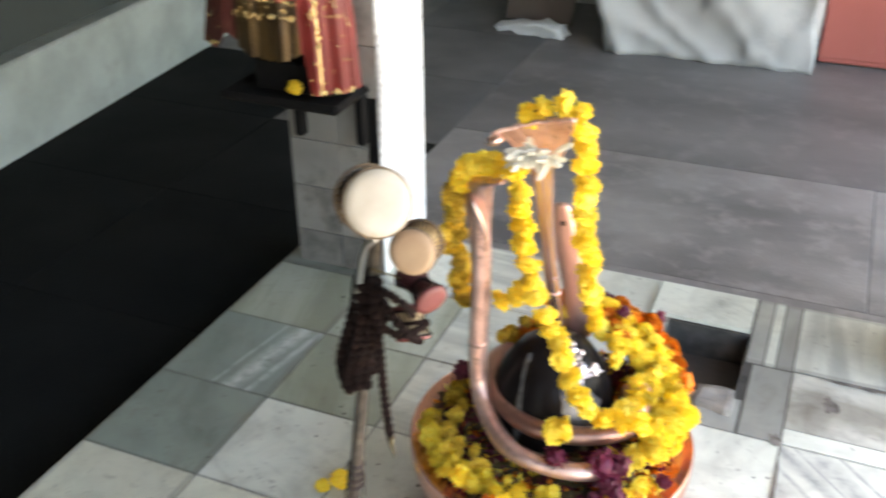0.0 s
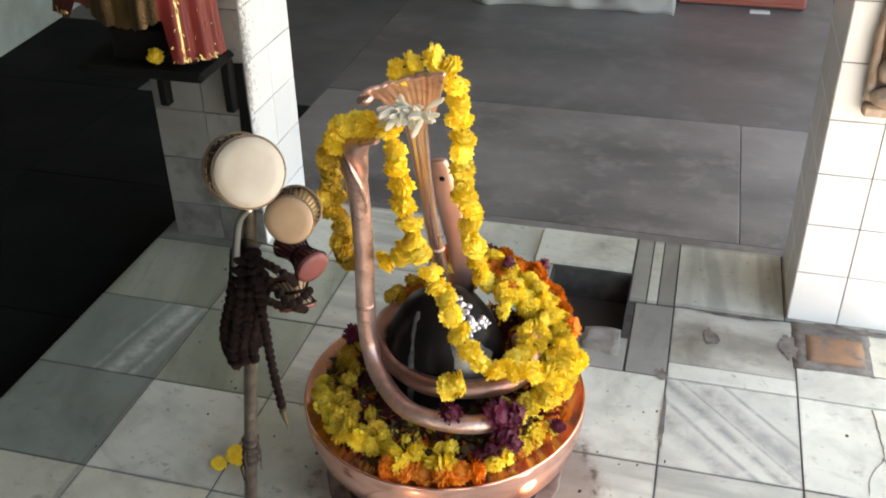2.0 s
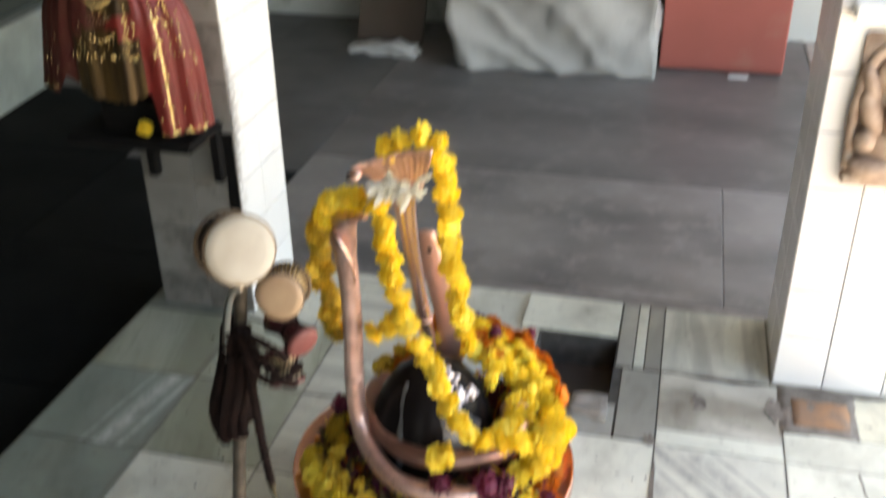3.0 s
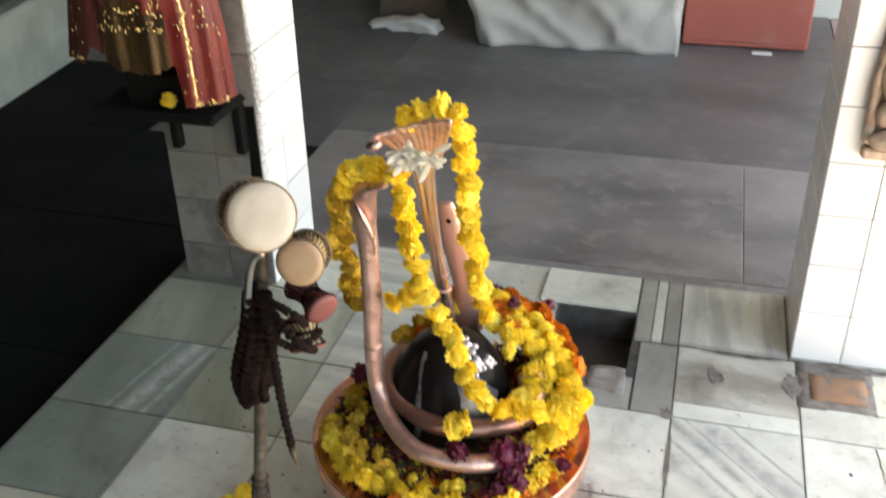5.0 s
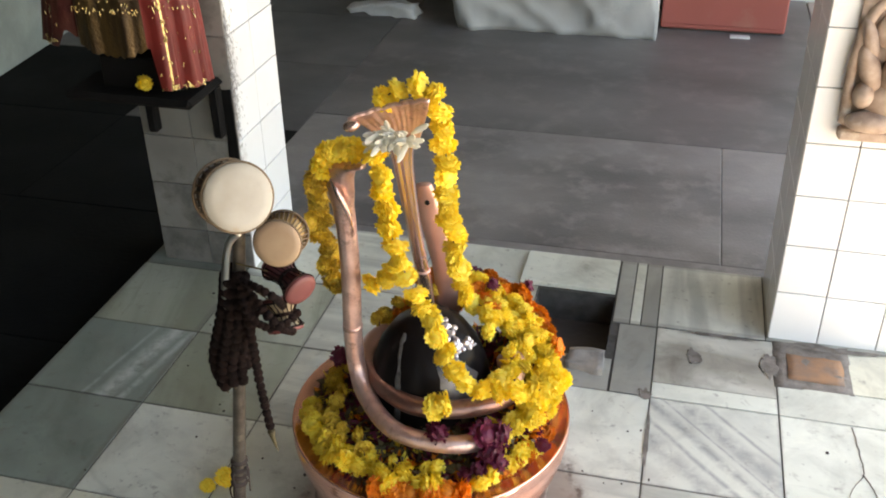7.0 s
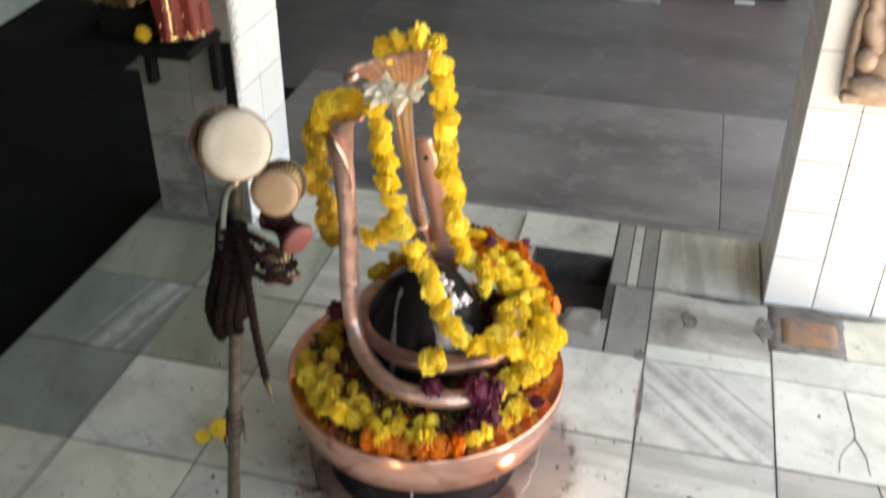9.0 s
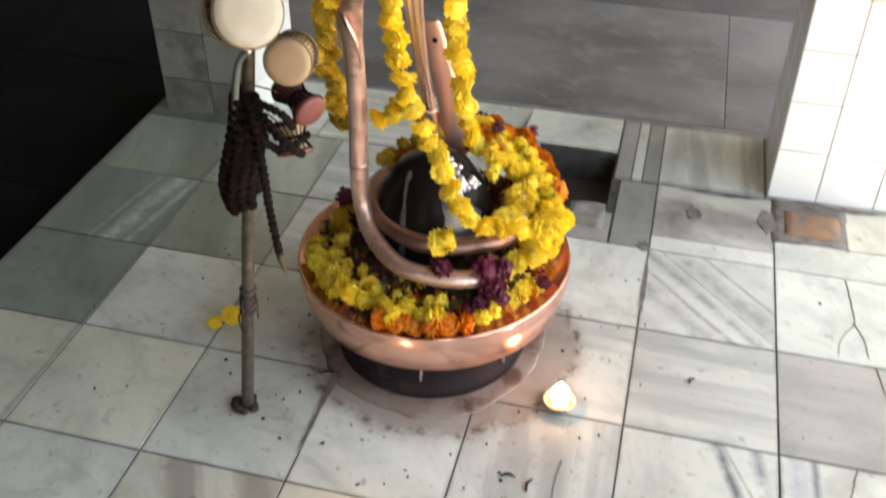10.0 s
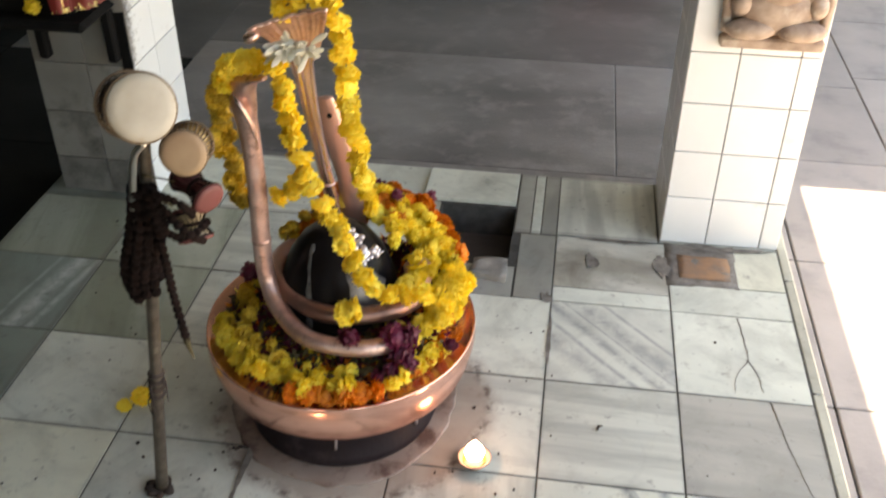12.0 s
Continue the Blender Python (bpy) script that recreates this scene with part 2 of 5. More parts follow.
FLOOR_DARK = mat("near_black_stone", (0.013, 0.014, 0.0135), 0.75, second=(0.006, 0.0068, 0.0064), scale=3, per_object=0.1, bump=0.3, rough_var=0.12)
FLOOR_MID = mat("dark_grey_stone", (0.15, 0.146, 0.142), 0.6, second=(0.085, 0.084, 0.082), scale=3, amount=1.0, per_object=0.1, bump=0.3)
FLOOR_PINK = mat("pinkish_sandstone", (0.48, 0.42, 0.38), 0.75, second=(0.3, 0.27, 0.25), scale=5, per_object=0.1, stain=(0.34, 0.3, 0.28), stain_scale=5, bump=0.3)
EARTH = mat("dusty_ground", (0.36, 0.33, 0.29), 0.9, second=(0.28, 0.25, 0.22), scale=2, bump=0.4)
PLASTER = mat("pale_plaster", (0.6, 0.63, 0.6), 0.75, second=(0.5, 0.53, 0.51), scale=3, stain=(0.36, 0.38, 0.36), stain_scale=4, bump=0.2)
DADO = mat("mottled_grey_green", (0.30, 0.33, 0.31), 0.65, second=(0.2, 0.225, 0.21), scale=5, amount=0.9, stain=(0.22, 0.24, 0.22), stain_scale=6, stain_low=0.52, bump=0.3)
WALL_DARK = mat("dark_green_paint", (0.05, 0.058, 0.054), 0.6, second=(0.035, 0.04, 0.038), scale=3, bump=0.2)
# ceiling is out of view; dark colour chosen to cut the fill light
CEILING = mat("dark_ceiling", (0.13, 0.125, 0.115), 0.9, second=(0.08, 0.078, 0.07), scale=2, bump=0.1)
COPPER = mat("polished_copper", (0.9, 0.66, 0.59), 0.24, 0.92, second=(0.74, 0.48, 0.41), scale=14, amount=0.8, bump=0.1, bump_scale=45, rough_var=0.1)
COPPER_SNAKE = mat("aged_copper", (0.86, 0.59, 0.515), 0.34, 0.76, second=(0.6, 0.365, 0.305), scale=26, amount=0.9, stain=(0.3, 0.17, 0.13), stain_scale=30, bump=0.4, bump_scale=110, rough_var=0.1)
# dull coil copper, its colour darkened for the shadow it lies in
COPPER_COIL = mat("shaded_brown_copper", (0.33, 0.165, 0.13), 0.36, 0.78, second=(0.3, 0.18, 0.145), scale=16, amount=1.0, stain=(0.14, 0.08, 0.06), stain_scale=20, bump=0.25, bump_scale=90, rough_var=0.1)
COPPER_BOWL = mat("bright_copper", (0.9, 0.5, 0.39), 0.2, 0.92, second=(0.8, 0.4, 0.3), scale=10, amount=0.7, bump=0.05, bump_scale=30, rough_var=0.05, stain=(0.55, 0.27, 0.2), stain_scale=9, stain_low=0.58, stain_high=0.8)
COPPER_PINK = mat("dull_pink_copper", (0.72, 0.44, 0.36), 0.42, 0.75, second=(0.55, 0.3, 0.24), scale=20)
STONE_BLACK = mat("oiled_black_stone", (0.009, 0.007, 0.007), 0.3, second=(0.02, 0.016, 0.015), scale=7, bump=0.12, bump_scale=30, stain=(0.06, 0.052, 0.05), stain_scale=6, stain_low=0.62, stain_high=0.75)
PLINTH = mat("dark_plinth", (0.012, 0.008, 0.010), 0.5, second=(0.028, 0.02, 0.023), scale=8, bump=0.3, stain=(0.05, 0.04, 0.042), stain_scale=7)
CLAYRING = mat("brown_stained_stone", (0.3, 0.235, 0.195), 0.5, second=(0.21, 0.14, 0.11), scale=9, amount=1.0, bump=0.3, stain=(0.11, 0.06, 0.045), stain_scale=13, stain_low=0.5, stain_high=0.64)
YELLOW = mat("marigold_yellow", (0.97, 0.81, 0.12), 0.55, second=(0.9, 0.6, 0.03), scale=7, amount=0.8, per_object=0.14)
ORANGE = mat("marigold_orange", (0.88, 0.3, 0.02), 0.6, second=(0.6, 0.13, 0.008), scale=7, amount=0.95, per_object=0.18)
ROSE = mat("crimson_petal", (0.16, 0.012, 0.045), 0.5, second=(0.08, 0.006, 0.02), scale=40, per_object=0.25)
WHITE_PETAL = mat("white_petal", (0.82, 0.8, 0.72), 0.55, second=(0.7, 0.68, 0.55), scale=50)
LEAF = mat("dry_leaf", (0.09, 0.055, 0.022), 0.7, second=(0.06, 0.07, 0.02), scale=40, per_object=0.3)
SKIN = mat("drum_skin", (0.41, 0.375, 0.32), 0.6, second=(0.31, 0.275, 0.22), scale=14, amount=0.9, stain=(0.36, 0.28, 0.19), stain_scale=22, stain_low=0.6, bump=0.08)
SKIN_TAN = mat("tan_drum_skin", (0.42, 0.29, 0.18), 0.6, second=(0.31, 0.19, 0.115), scale=14, amount=0.9, bump=0.08)
WOOD_DARK = mat("dark_drum_wood", (0.06, 0.04, 0.03), 0.45, second=(0.03, 0.02, 0.016), scale=30, stretch=(1, 1, 6), bump=0.15)
WOOD_RED = mat("red_drum_wood", (0.085, 0.012, 0.015), 0.4, second=(0.04, 0.007, 0.009), scale=30, bump=0.1)
ROPE = mat("cotton_rope", (0.17, 0.115, 0.07), 0.85, second=(0.07, 0.045, 0.03), scale=200, bump=0.4, bump_scale=300)
GILT = mat("gilt_drum_wood", (0.6, 0.4, 0.17), 0.35, 0.5, second=(0.32, 0.2, 0.08), scale=60, bump=0.2)
BEAD = mat("rudraksha_bead", (0.018, 0.008, 0.0065), 0.85, second=(0.008, 0.0035, 0.003), scale=150, per_object=0.3, bump=0.8, bump_scale=220)
IRON = mat("tarnished_iron", (0.12, 0.1, 0.08), 0.5, 0.5, second=(0.05, 0.04, 0.032), scale=40, amount=0.9, bump=0.3, bump_scale=120, stain=(0.2, 0.17, 0.13), stain_scale=20)
STEEL = mat("silver_metal", (0.6, 0.57, 0.52), 0.28, 1.0, second=(0.4, 0.36, 0.3), scale=30)
SHELF = mat("soot_black_stone", (0.005, 0.0045, 0.0045), 0.8, second=(0.011, 0.010, 0.009), scale=20, bump=0.3)
RED_CLOTH = mat("red_satin", (0.19, 0.014, 0.010), 0.5, second=(0.09, 0.007, 0.006), scale=12, bump=0.25, bump_scale=50)
MAROON = mat("dark_red_cloth", (0.08, 0.011, 0.009), 0.6, second=(0.11, 0.03, 0.018), scale=35, amount=0.8, bump=0.4, bump_scale=120)
GOLD_CLOTH = mat("gold_brocade", (0.12, 0.07, 0.024), 0.3, 0.5, second=(0.03, 0.017, 0.009), scale=36, amount=1.0, stretch=(1, 1, 0.12), bump=0.6, bump_scale=140)
GOLD = mat("gold_tinsel", (0.9, 0.68, 0.32), 0.22, 1.0, second=(0.6, 0.38, 0.14), scale=120, bump=0.8, bump_scale=200)
CLAY = mat("painted_terracotta", (0.46, 0.345, 0.27), 0.65, second=(0.24, 0.16, 0.12), scale=22, amount=1.0, stain=(0.58, 0.5, 0.42), stain_scale=10, bump=0.3)
TARP = mat("grey_dust_sheet", (0.42, 0.42, 0.405), 0.6, second=(0.36, 0.36, 0.35), scale=4, stain=(0.3, 0.3, 0.29), stain_scale=4, bump=0.25, bump_scale=30)
RED_PANEL = mat("faded_red_paint", (0.36, 0.09, 0.072), 0.6, second=(0.3, 0.078, 0.06), scale=4, stain=(0.34, 0.12, 0.09), stain_scale=5, bump=0.08)
BOARD = mat("dark_brown_board", (0.12, 0.085, 0.07), 0.5, second=(0.09, 0.08, 0.06), scale=8, bump=0.15)
PAPER = mat("crumpled_white_cloth", (0.66, 0.67, 0.66), 0.7, second=(0.5, 0.5, 0.5), scale=20, bump=0.3)
BRICK = mat("orange_brick", (0.36, 0.19, 0.1), 0.85, second=(0.22, 0.15, 0.11), scale=25, amount=1.0, bump=0.6, stain=(0.2, 0.15, 0.12), stain_scale=12)
CRUMB = mat("dark_crumb", (0.035, 0.026, 0.022), 0.9, second=(0.06, 0.03, 0.02), scale=50)
LAMP_CLAY = mat("lamp_clay", (0.36, 0.25, 0.2), 0.6, second=(0.2, 0.13, 0.1), scale=40)
OIL = mat("lamp_oil", (0.35, 0.22, 0.06), 0.08)
SILVER_DROP = mat("silver_foil", (0.72, 0.68, 0.7), 0.3, 0.9, second=(0.3, 0.24, 0.27), scale=60, bump=0.6)
FLAME = bpy.data.materials.new("flame")
FLAME.use_nodes = True
FLAME.node_tree.nodes["Principled BSDF"].inputs["Emission Color"].default_value = (1.0, 0.64, 0.52, 1)
FLAME.node_tree.nodes["Principled BSDF"].inputs["Emission Strength"].default_value = 4.5


# gloss damped down on the darkest materials
for damp in (FLOOR_DARK, SHELF, STONE_BLACK, BEAD, PLINTH, WALL_DARK):
    damp.node_tree.nodes["Principled BSDF"].inputs["Specular IOR Level"].default_value = 0.15
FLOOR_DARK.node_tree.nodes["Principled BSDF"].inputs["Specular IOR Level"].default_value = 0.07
STONE_BLACK.node_tree.nodes["Principled BSDF"].inputs["Specular IOR Level"].default_value = 0.07
for petal in (YELLOW, ORANGE, WHITE_PETAL, ROSE):
    n, l = petal.node_tree.nodes, petal.node_tree.links
    thin, both = n.new("ShaderNodeBsdfTranslucent"), n.new("ShaderNodeMixShader")
    l.new(n["Principled BSDF"].inputs["Base Color"].links[0].from_socket, thin.inputs["Color"])
    both.inputs[0].default_value = 0.35
    l.new(n["Principled BSDF"].outputs[0], both.inputs[1])
    l.new(thin.outputs[0], both.inputs[2])
    l.new(both.outputs[0], n["Material Output"].inputs[0])


# ---- mesh tools ----
rng = random.Random(11)


def link(name, bm, material, parent=None, label="", smooth=False, place=None):
    me = bpy.data.meshes.new(name)
    bm.to_mesh(me)
    bm.free()
    for m in material if isinstance(material, (list, tuple)) else [material]:
        me.materials.append(m)
    if smooth:
        me.polygons.foreach_set("use_smooth", [True] * len(me.polygons))
    ob = new(name, me)
    if place is not None:
        ob.matrix_basis = place
    if parent:
        ob.parent = parent
    if label:
        ob["label"] = label
    return ob


def part(name, bm, material, parent, label="", smooth=False, place=None):
    return link(name, bm, material, parent, label, smooth, place)


def share(name, mesh, parent, place, label=""):
    ob = new(name, mesh)
    ob.parent, ob.matrix_basis = parent, place
    if label:
        ob["label"] = label
    return ob


def thing(name, place, label, category, group="", kind=""):
    ob = new(name)
    ob.empty_display_size = 0.05
    ob.matrix_basis = place
    return tagged(ob, label, category, group, kind)


def box(x0, y0, z0, x1, y1, z1, bevel=0.0, bm=None):
    bm = bm or bmesh.new()
    made = bmesh.ops.create_cube(bm, size=1.0, matrix=Matrix.Translation(((x0 + x1) / 2, (y0 + y1) / 2, (z0 + z1) / 2)) @ Matrix.Diagonal((x1 - x0, y1 - y0, z1 - z0, 1)))
    if bevel:
        edges = list({e for v in made["verts"] for e in v.link_edges})
        bmesh.ops.bevel(bm, geom=edges, offset=bevel, segments=1, affect="EDGES")
    return bm


def spline(points, n):
    """n points along a smooth curve through the given ones."""
    p = [Vector(q) for q in points]
    p = [p[0] * 2 - p[1]] + p + [p[-1] * 2 - p[-2]]
    out = []
    for k in range(n):
        u = k / (n - 1) * (len(p) - 3)
        i = min(int(u), len(p) - 4)
        t = u - i
        a, b, c, d = p[i:i + 4]
        out.append(0.5 * ((2 * b) + (c - a) * t + (2 * a - 5 * b + 4 * c - d) * t * t + (3 * b - a - 3 * c + d) * t ** 3))
    return out


def even(points, step):
    """Points at equal steps along a smooth curve."""
    fine = spline(points, 40 * len(points))
    out, gone = [fine[0]], 0.0
    for a, b in zip(fine, fine[1:]):
        gone += (b - a).length
        if gone >= step:
            out.append(b)
            gone -= step
    return out


def tube(path, wide, deep=None, sides=12, bm=None, up=(0, 1, 0)):
    """A swept tube; wide and deep are functions of 0..1 along it."""
    bm = bm or bmesh.new()
    deep = deep or wide
    rings = []
    for k, p in enumerate(path):
        f = k / (len(path) - 1)
        d = (path[min(k + 1, len(path) - 1)] - path[max(k - 1, 0)]).normalized()
        side = d.cross(Vector(up))
        side = side.normalized() if side.length > 1e-4 else Vector((1, 0, 0))
        front = side.cross(d).normalized()
        rings.append([bm.verts.new(p + side * wide(f) * math.cos(2 * math.pi * a / sides) + front * deep(f) * math.sin(2 * math.pi * a / sides)) for a in range(sides)])
    for r, q in zip(rings, rings[1:]):
        for a in range(sides):
            bm.faces.new((r[a], r[(a + 1) % sides], q[(a + 1) % sides], q[a]))
    bm.faces.new(rings[0][::-1])
    bm.faces.new(rings[-1])
    return bm


def lathe(profile, sides=48, wobble=None, bm=None):
    """A turned shape from (radius, height) pairs."""
    bm = bm or bmesh.new()
    rings = []
    for k, (r, z) in enumerate(profile):
        if r < 1e-5:
            rings.append([bm.verts.new((0, 0, z))])
        else:
            rings.append([bm.verts.new((r * (1 + (wobble(2 * math.pi * a / sides, k / (len(profile) - 1)) if wobble else 0)) * math.cos(2 * math.pi * a / sides),
                                        r * (1 + (wobble(2 * math.pi * a / sides, k / (len(profile) - 1)) if wobble else 0)) * math.sin(2 * math.pi * a / sides), z)) for a in range(sides)])
    for r, q in zip(rings, rings[1:]):
        for a in range(sides):
            b = (a + 1) % sides
            if len(r) == 1 and len(q) == 1:
                continue
            if len(r) == 1:
                bm.faces.new((r[0], q[b], q[a]))
            elif len(q) == 1:
                bm.faces.new((r[a], r[b], q[0]))
            else:
                bm.faces.new((r[a], r[b], q[b], q[a]))
    bmesh.ops.recalc_face_normals(bm, faces=bm.faces)
    return bm


def blob(bm, centre, size, seg=16, index=0, turn=(0, 0, 0)):
    made = bmesh.ops.create_uvsphere(bm, u_segments=seg, v_segments=seg // 2 + 2, radius=1.0, matrix=pose(*centre, *turn) @ Matrix.Diagonal((*size, 1)))
    for v in made["verts"]:
        for f in v.link_faces:
            f.material_index = index
    return bm


# ---- setting ----
OUT = -0.10          # level of the floor round the platform
T = 0.305            # one floor tile
LEFT, RIGHT, FRONT, BACK = -1.545, 0.61, -1.85, 1.245
GAP = 0.0019

ground = tagged(link("ground", box(-40, -40, OUT - 0.06, 40, 40, OUT - 0.03), EARTH), "dusty pale earth around the open shrine", "ground", kind="structure")

platform = thing("platform_floor", pose(0, 0, 0), "low raised shrine platform paved with veined grey marble tiles", "floor", kind="structure")
HOLE = (-0.345, 0.75, -0.125, 1.045)
bm = bmesh.new()
for x0, y0, x1, y1 in ((LEFT, FRONT, RIGHT + 0.012, HOLE[1]), (LEFT, HOLE[3], RIGHT + 0.012, BACK), (LEFT, HOLE[1], HOLE[0], HOLE[3]), (HOLE[2], HOLE[1], RIGHT + 0.012, HOLE[3])):
    box(x0, y0, OUT - 0.02, x1, y1, -0.0028, bm=bm)
part("bed", bm, GROUT, platform)
part("drain_bottom", box(HOLE[0] - 0.01, HOLE[1] - 0.01, OUT - 0.03, HOLE[2] + 0.01, HOLE[3] + 0.01, OUT - 0.004), mat("dark_drain", (0.06, 0.05, 0.045), 0.35, second=(0.1, 0.085, 0.075), scale=10, bump=0.3), platform, "dark sunken drain")

TILE_MESH = {}


def floor_tile(x0, y0, x1, y1, kind, lift=0.0, gap=GAP):
    key = (round(x1 - x0, 3), round(y1 - y0, 3), kind)
    if key not in TILE_MESH:
        w, d = (x1 - x0) / 2 - gap, (y1 - y0) / 2 - gap
        bmt = box(-w, -d, -0.014, w, d, 0.0, 0.0007)
        me = bpy.data.meshes.new("tile")
        bmt.to_mesh(me)
        bmt.free()
        me.materials.append(MARBLE[kind])
        TILE_MESH[key] = me
    share("tile", TILE_MESH[key], platform, pose((x0 + x1) / 2, (y0 + y1) / 2, rng.uniform(-0.0008, 0.0008) + lift, rng.uniform(-0.12, 0.12), rng.uniform(-0.12, 0.12), 0))


COLS = [LEFT, -4 * T, -3 * T, -2 * T, -T, 0.0, T, RIGHT]
ROWS = [-6 * T, -5 * T, -4 * T, -3 * T, -2 * T, -T, 0.0, T, 2 * T, 3 * T]
# one digit a tile, row by row from the front, columns from the dark side to the sunny side
# green tiles at the dark side are also toned down for light falloff
LOOKS = ("0151025", "5015012", "1052501", "0510150", "5095228", "55002ef", "4000117", "cg110d0", "gg11230")
for r, looks in enumerate(LOOKS):
    for c, k in enumerate(looks):
        if r == 8 and c in (4, 5, 6):
            continue
        floor_tile(COLS[c], ROWS[r], COLS[c + 1], ROWS[r + 1], "0123456789abcdefg".index(k))
# mended pieces along the back
for piece in ((-0.305, 0.61, -0.105, 0.745, 6), (-0.102, 0.61, 0.0, 0.912, 6), (0.0, 0.61, 0.305, 0.672, 0), (0.0, 0.672, 0.305, 0.915, 11),
              (0.305, 0.61, 0.61, 0.73, 0), (0.485, 0.73, 0.61, 0.92, 5), (-0.122, 0.915, -0.075, BACK, 6), (-0.075, 0.915, -0.045, BACK, 0),
              (-0.045, 0.915, 0.0, BACK, 6), (0.0, 0.918, 0.285, BACK, 2), (0.285, 0.918, RIGHT, BACK, 2), (-0.405, 1.05, -0.125, BACK - 0.02, 0), (-0.70, 1.05, -0.405, BACK, 0),
              (-1.0, 0.915, -0.70, BACK, 1), (-0.70, 0.915, -0.348, 1.05, 5), (-1.22, 0.915, -1.0, BACK, 0), (LEFT, 0.915, -1.22, BACK, 4)):
    floor_tile(*piece[:4], piece[4], lift=0.012 if piece[:2] == (-0.405, 1.05) else 0.0)


def rough_block(name, x0, y0, z0, x1, y1, z1, material, seed, cuts=3, amount=0.006):
    bm = box(x0, y0, z0, x1, y1, z1)
    bmesh.ops.subdivide_edges(bm, edges=bm.edges[:], cuts=cuts, use_grid_fill=True)
    for v in bm.verts:
        v.co += noise.noise_vector(v.co * 25 + Vector((seed, 0, 0))) * amount
    return bm


part("brick", rough_block("brick", 0.335, 0.758, -0.012, 0.470, 0.862, 0.0035, BRICK, 8, 5, 0.005), BRICK, platform, "crumbling orange brick in a broken tile bed", True)
part("mortar_fill", rough_block("fill", 0.300, 0.722, -0.0134, 0.490, 0.925, 0.001, GROUT, 5, 6, 0.004), DIRT, platform, "dark gritty mortar round the brick", True)
part("mortar_lump", rough_block("lump", -0.222, 0.672, -0.012, -0.128, 0.745, 0.02, MARBLE[2], 3, 4, 0.012), mat("pale_mortar", (0.36, 0.33, 0.29), 0.85, second=(0.2, 0.18, 0.16), scale=20, amount=1.0, bump=0.5), platform, "rough pale mortar lump beside the drain", True)


def stain_patch(x, y, w, d, turn, seed):
    """A thin film of grime with a ragged outline."""
    bm = bmesh.new()
    mid = bm.verts.new((0, 0, 0))
    rim = []
    for k in range(48):
        a = 2 * math.pi * k / 48
        r = 1 + 0.55 * noise.noise(Vector((2.2 * math.cos(a) + seed, 2.2 * math.sin(a), seed))) + 0.22 * noise.noise(Vector((7 * math.cos(a), 7 * math.sin(a) + seed, 0)))
        rim.append(bm.verts.new((w * r * math.cos(a), d * r * math.sin(a), 0)))
    for a, b in zip(rim, rim[1:] + rim[:1]):
        bm.faces.new((mid, a, b))
    ob = part("grime_film", bm, DIRT, platform, "thin dark grime film", place=pose(x, y, 0.0028, 0, 0, turn))
    ob["kind"] = "stuff"


for args in ((0.29, 0.80, 0.02, 0.05, 5, 4), (0.47, 0.905, 0.11, 0.010, 2, 5), (-0.012, 0.615, 0.014, 0.022, 10, 7), (0.17, 0.905, 0.09, 0.008, 0, 2),
             (-0.609, -0.005, 0.008, 0.13, 0, 11), (-0.611, -0.17, 0.004, 0.06, 0, 15), (-0.35, -0.309, 0.06, 0.006, 4, 12), (-0.302, -0.35, 0.005, 0.045, 0, 13), (0.002, 0.44, 0.005, 0.10, 0, 14), (0.10, 0.80, 0.018, 0.03, 20, 16)):
    stain_patch(*args)


CRACKS = [[(0.471, 0.602), (0.479, 0.496), (0.478, 0.441), (0.446, 0.383), (0.437, 0.32)], [(0.478, 0.441), (0.496, 0.392), (0.501, 0.332)], [(0.514, 0.304), (0.532, 0.177), (0.565, 0.014)], [(0.45, -0.005), (0.428, -0.115), (0.403, -0.217)], [(-0.106, -0.124), (-0.111, -0.192), (-0.102, -0.289)]]


def crack(points, width=0.0016):
    path = spline([(x, y, 0.0008) for x, y in points], 10 * len(points))
    path = [p + Vector((rng.uniform(-0.0015, 0.0015), rng.uniform(-0.0015, 0.0015), 0)) for p in path]
    part("crack", tube(path, lambda f: width * (1.15 - f), lambda f: 0.0012, 6, up=(0, 0, 1)), DIRT, platform, "dark crack in the marble")


for c in CRACKS:
    crack(c)
for k in range(7):
    y0 = FRONT + k * 0.44
    part("nosing", box(RIGHT + 0.002, y0, -0.05, RIGHT + 0.03, min(y0 + 0.437, BACK), -0.001, 0.004), MARBLE[5], platform, "worn pale marble edge strip")

# floor slabs round the platform
floor_back = thing("floor_back", pose(0, 0, 0), "worn grey stone slab floor behind the platform", "floor", kind="structure")
floor_dark = thing("floor_side", pose(0, 0, 0), "almost black stone floor beside the platform", "floor", kind="structure")
floor_sun = thing("floor_court", pose(0, 0, 0), "pinkish sandstone court paving in bright sun", "pavement", kind="structure")
part("bed", box(LEFT, BACK - 0.01, OUT - 0.035, 0.64, 4.5, OUT - 0.014), GROUT, floor_back)
part("bed", box(-3.4, FRONT - 1.5, OUT - 0.035, LEFT, 4.5, OUT - 0.014), GROUT, floor_dark)
part("bed", box(0.623, FRONT - 1.5, OUT - 0.035, 4.0, 4.5, OUT - 0.016), GROUT, floor_sun)


def slab(parent, material, x0, y0, x1, y1, gap=0.003):
    bm = box(x0 + gap, y0 + gap, OUT - 0.014, x1 - gap, y1 - gap, OUT + rng.uniform(-0.0015, 0.0015), 0.003)
    c = Vector(((x0 + x1) / 2, (y0 + y1) / 2, 0))
    bmesh.ops.translate(bm, verts=bm.verts, vec=-c)
    part("slab", bm, material, parent, place=Matrix.Translation(c))


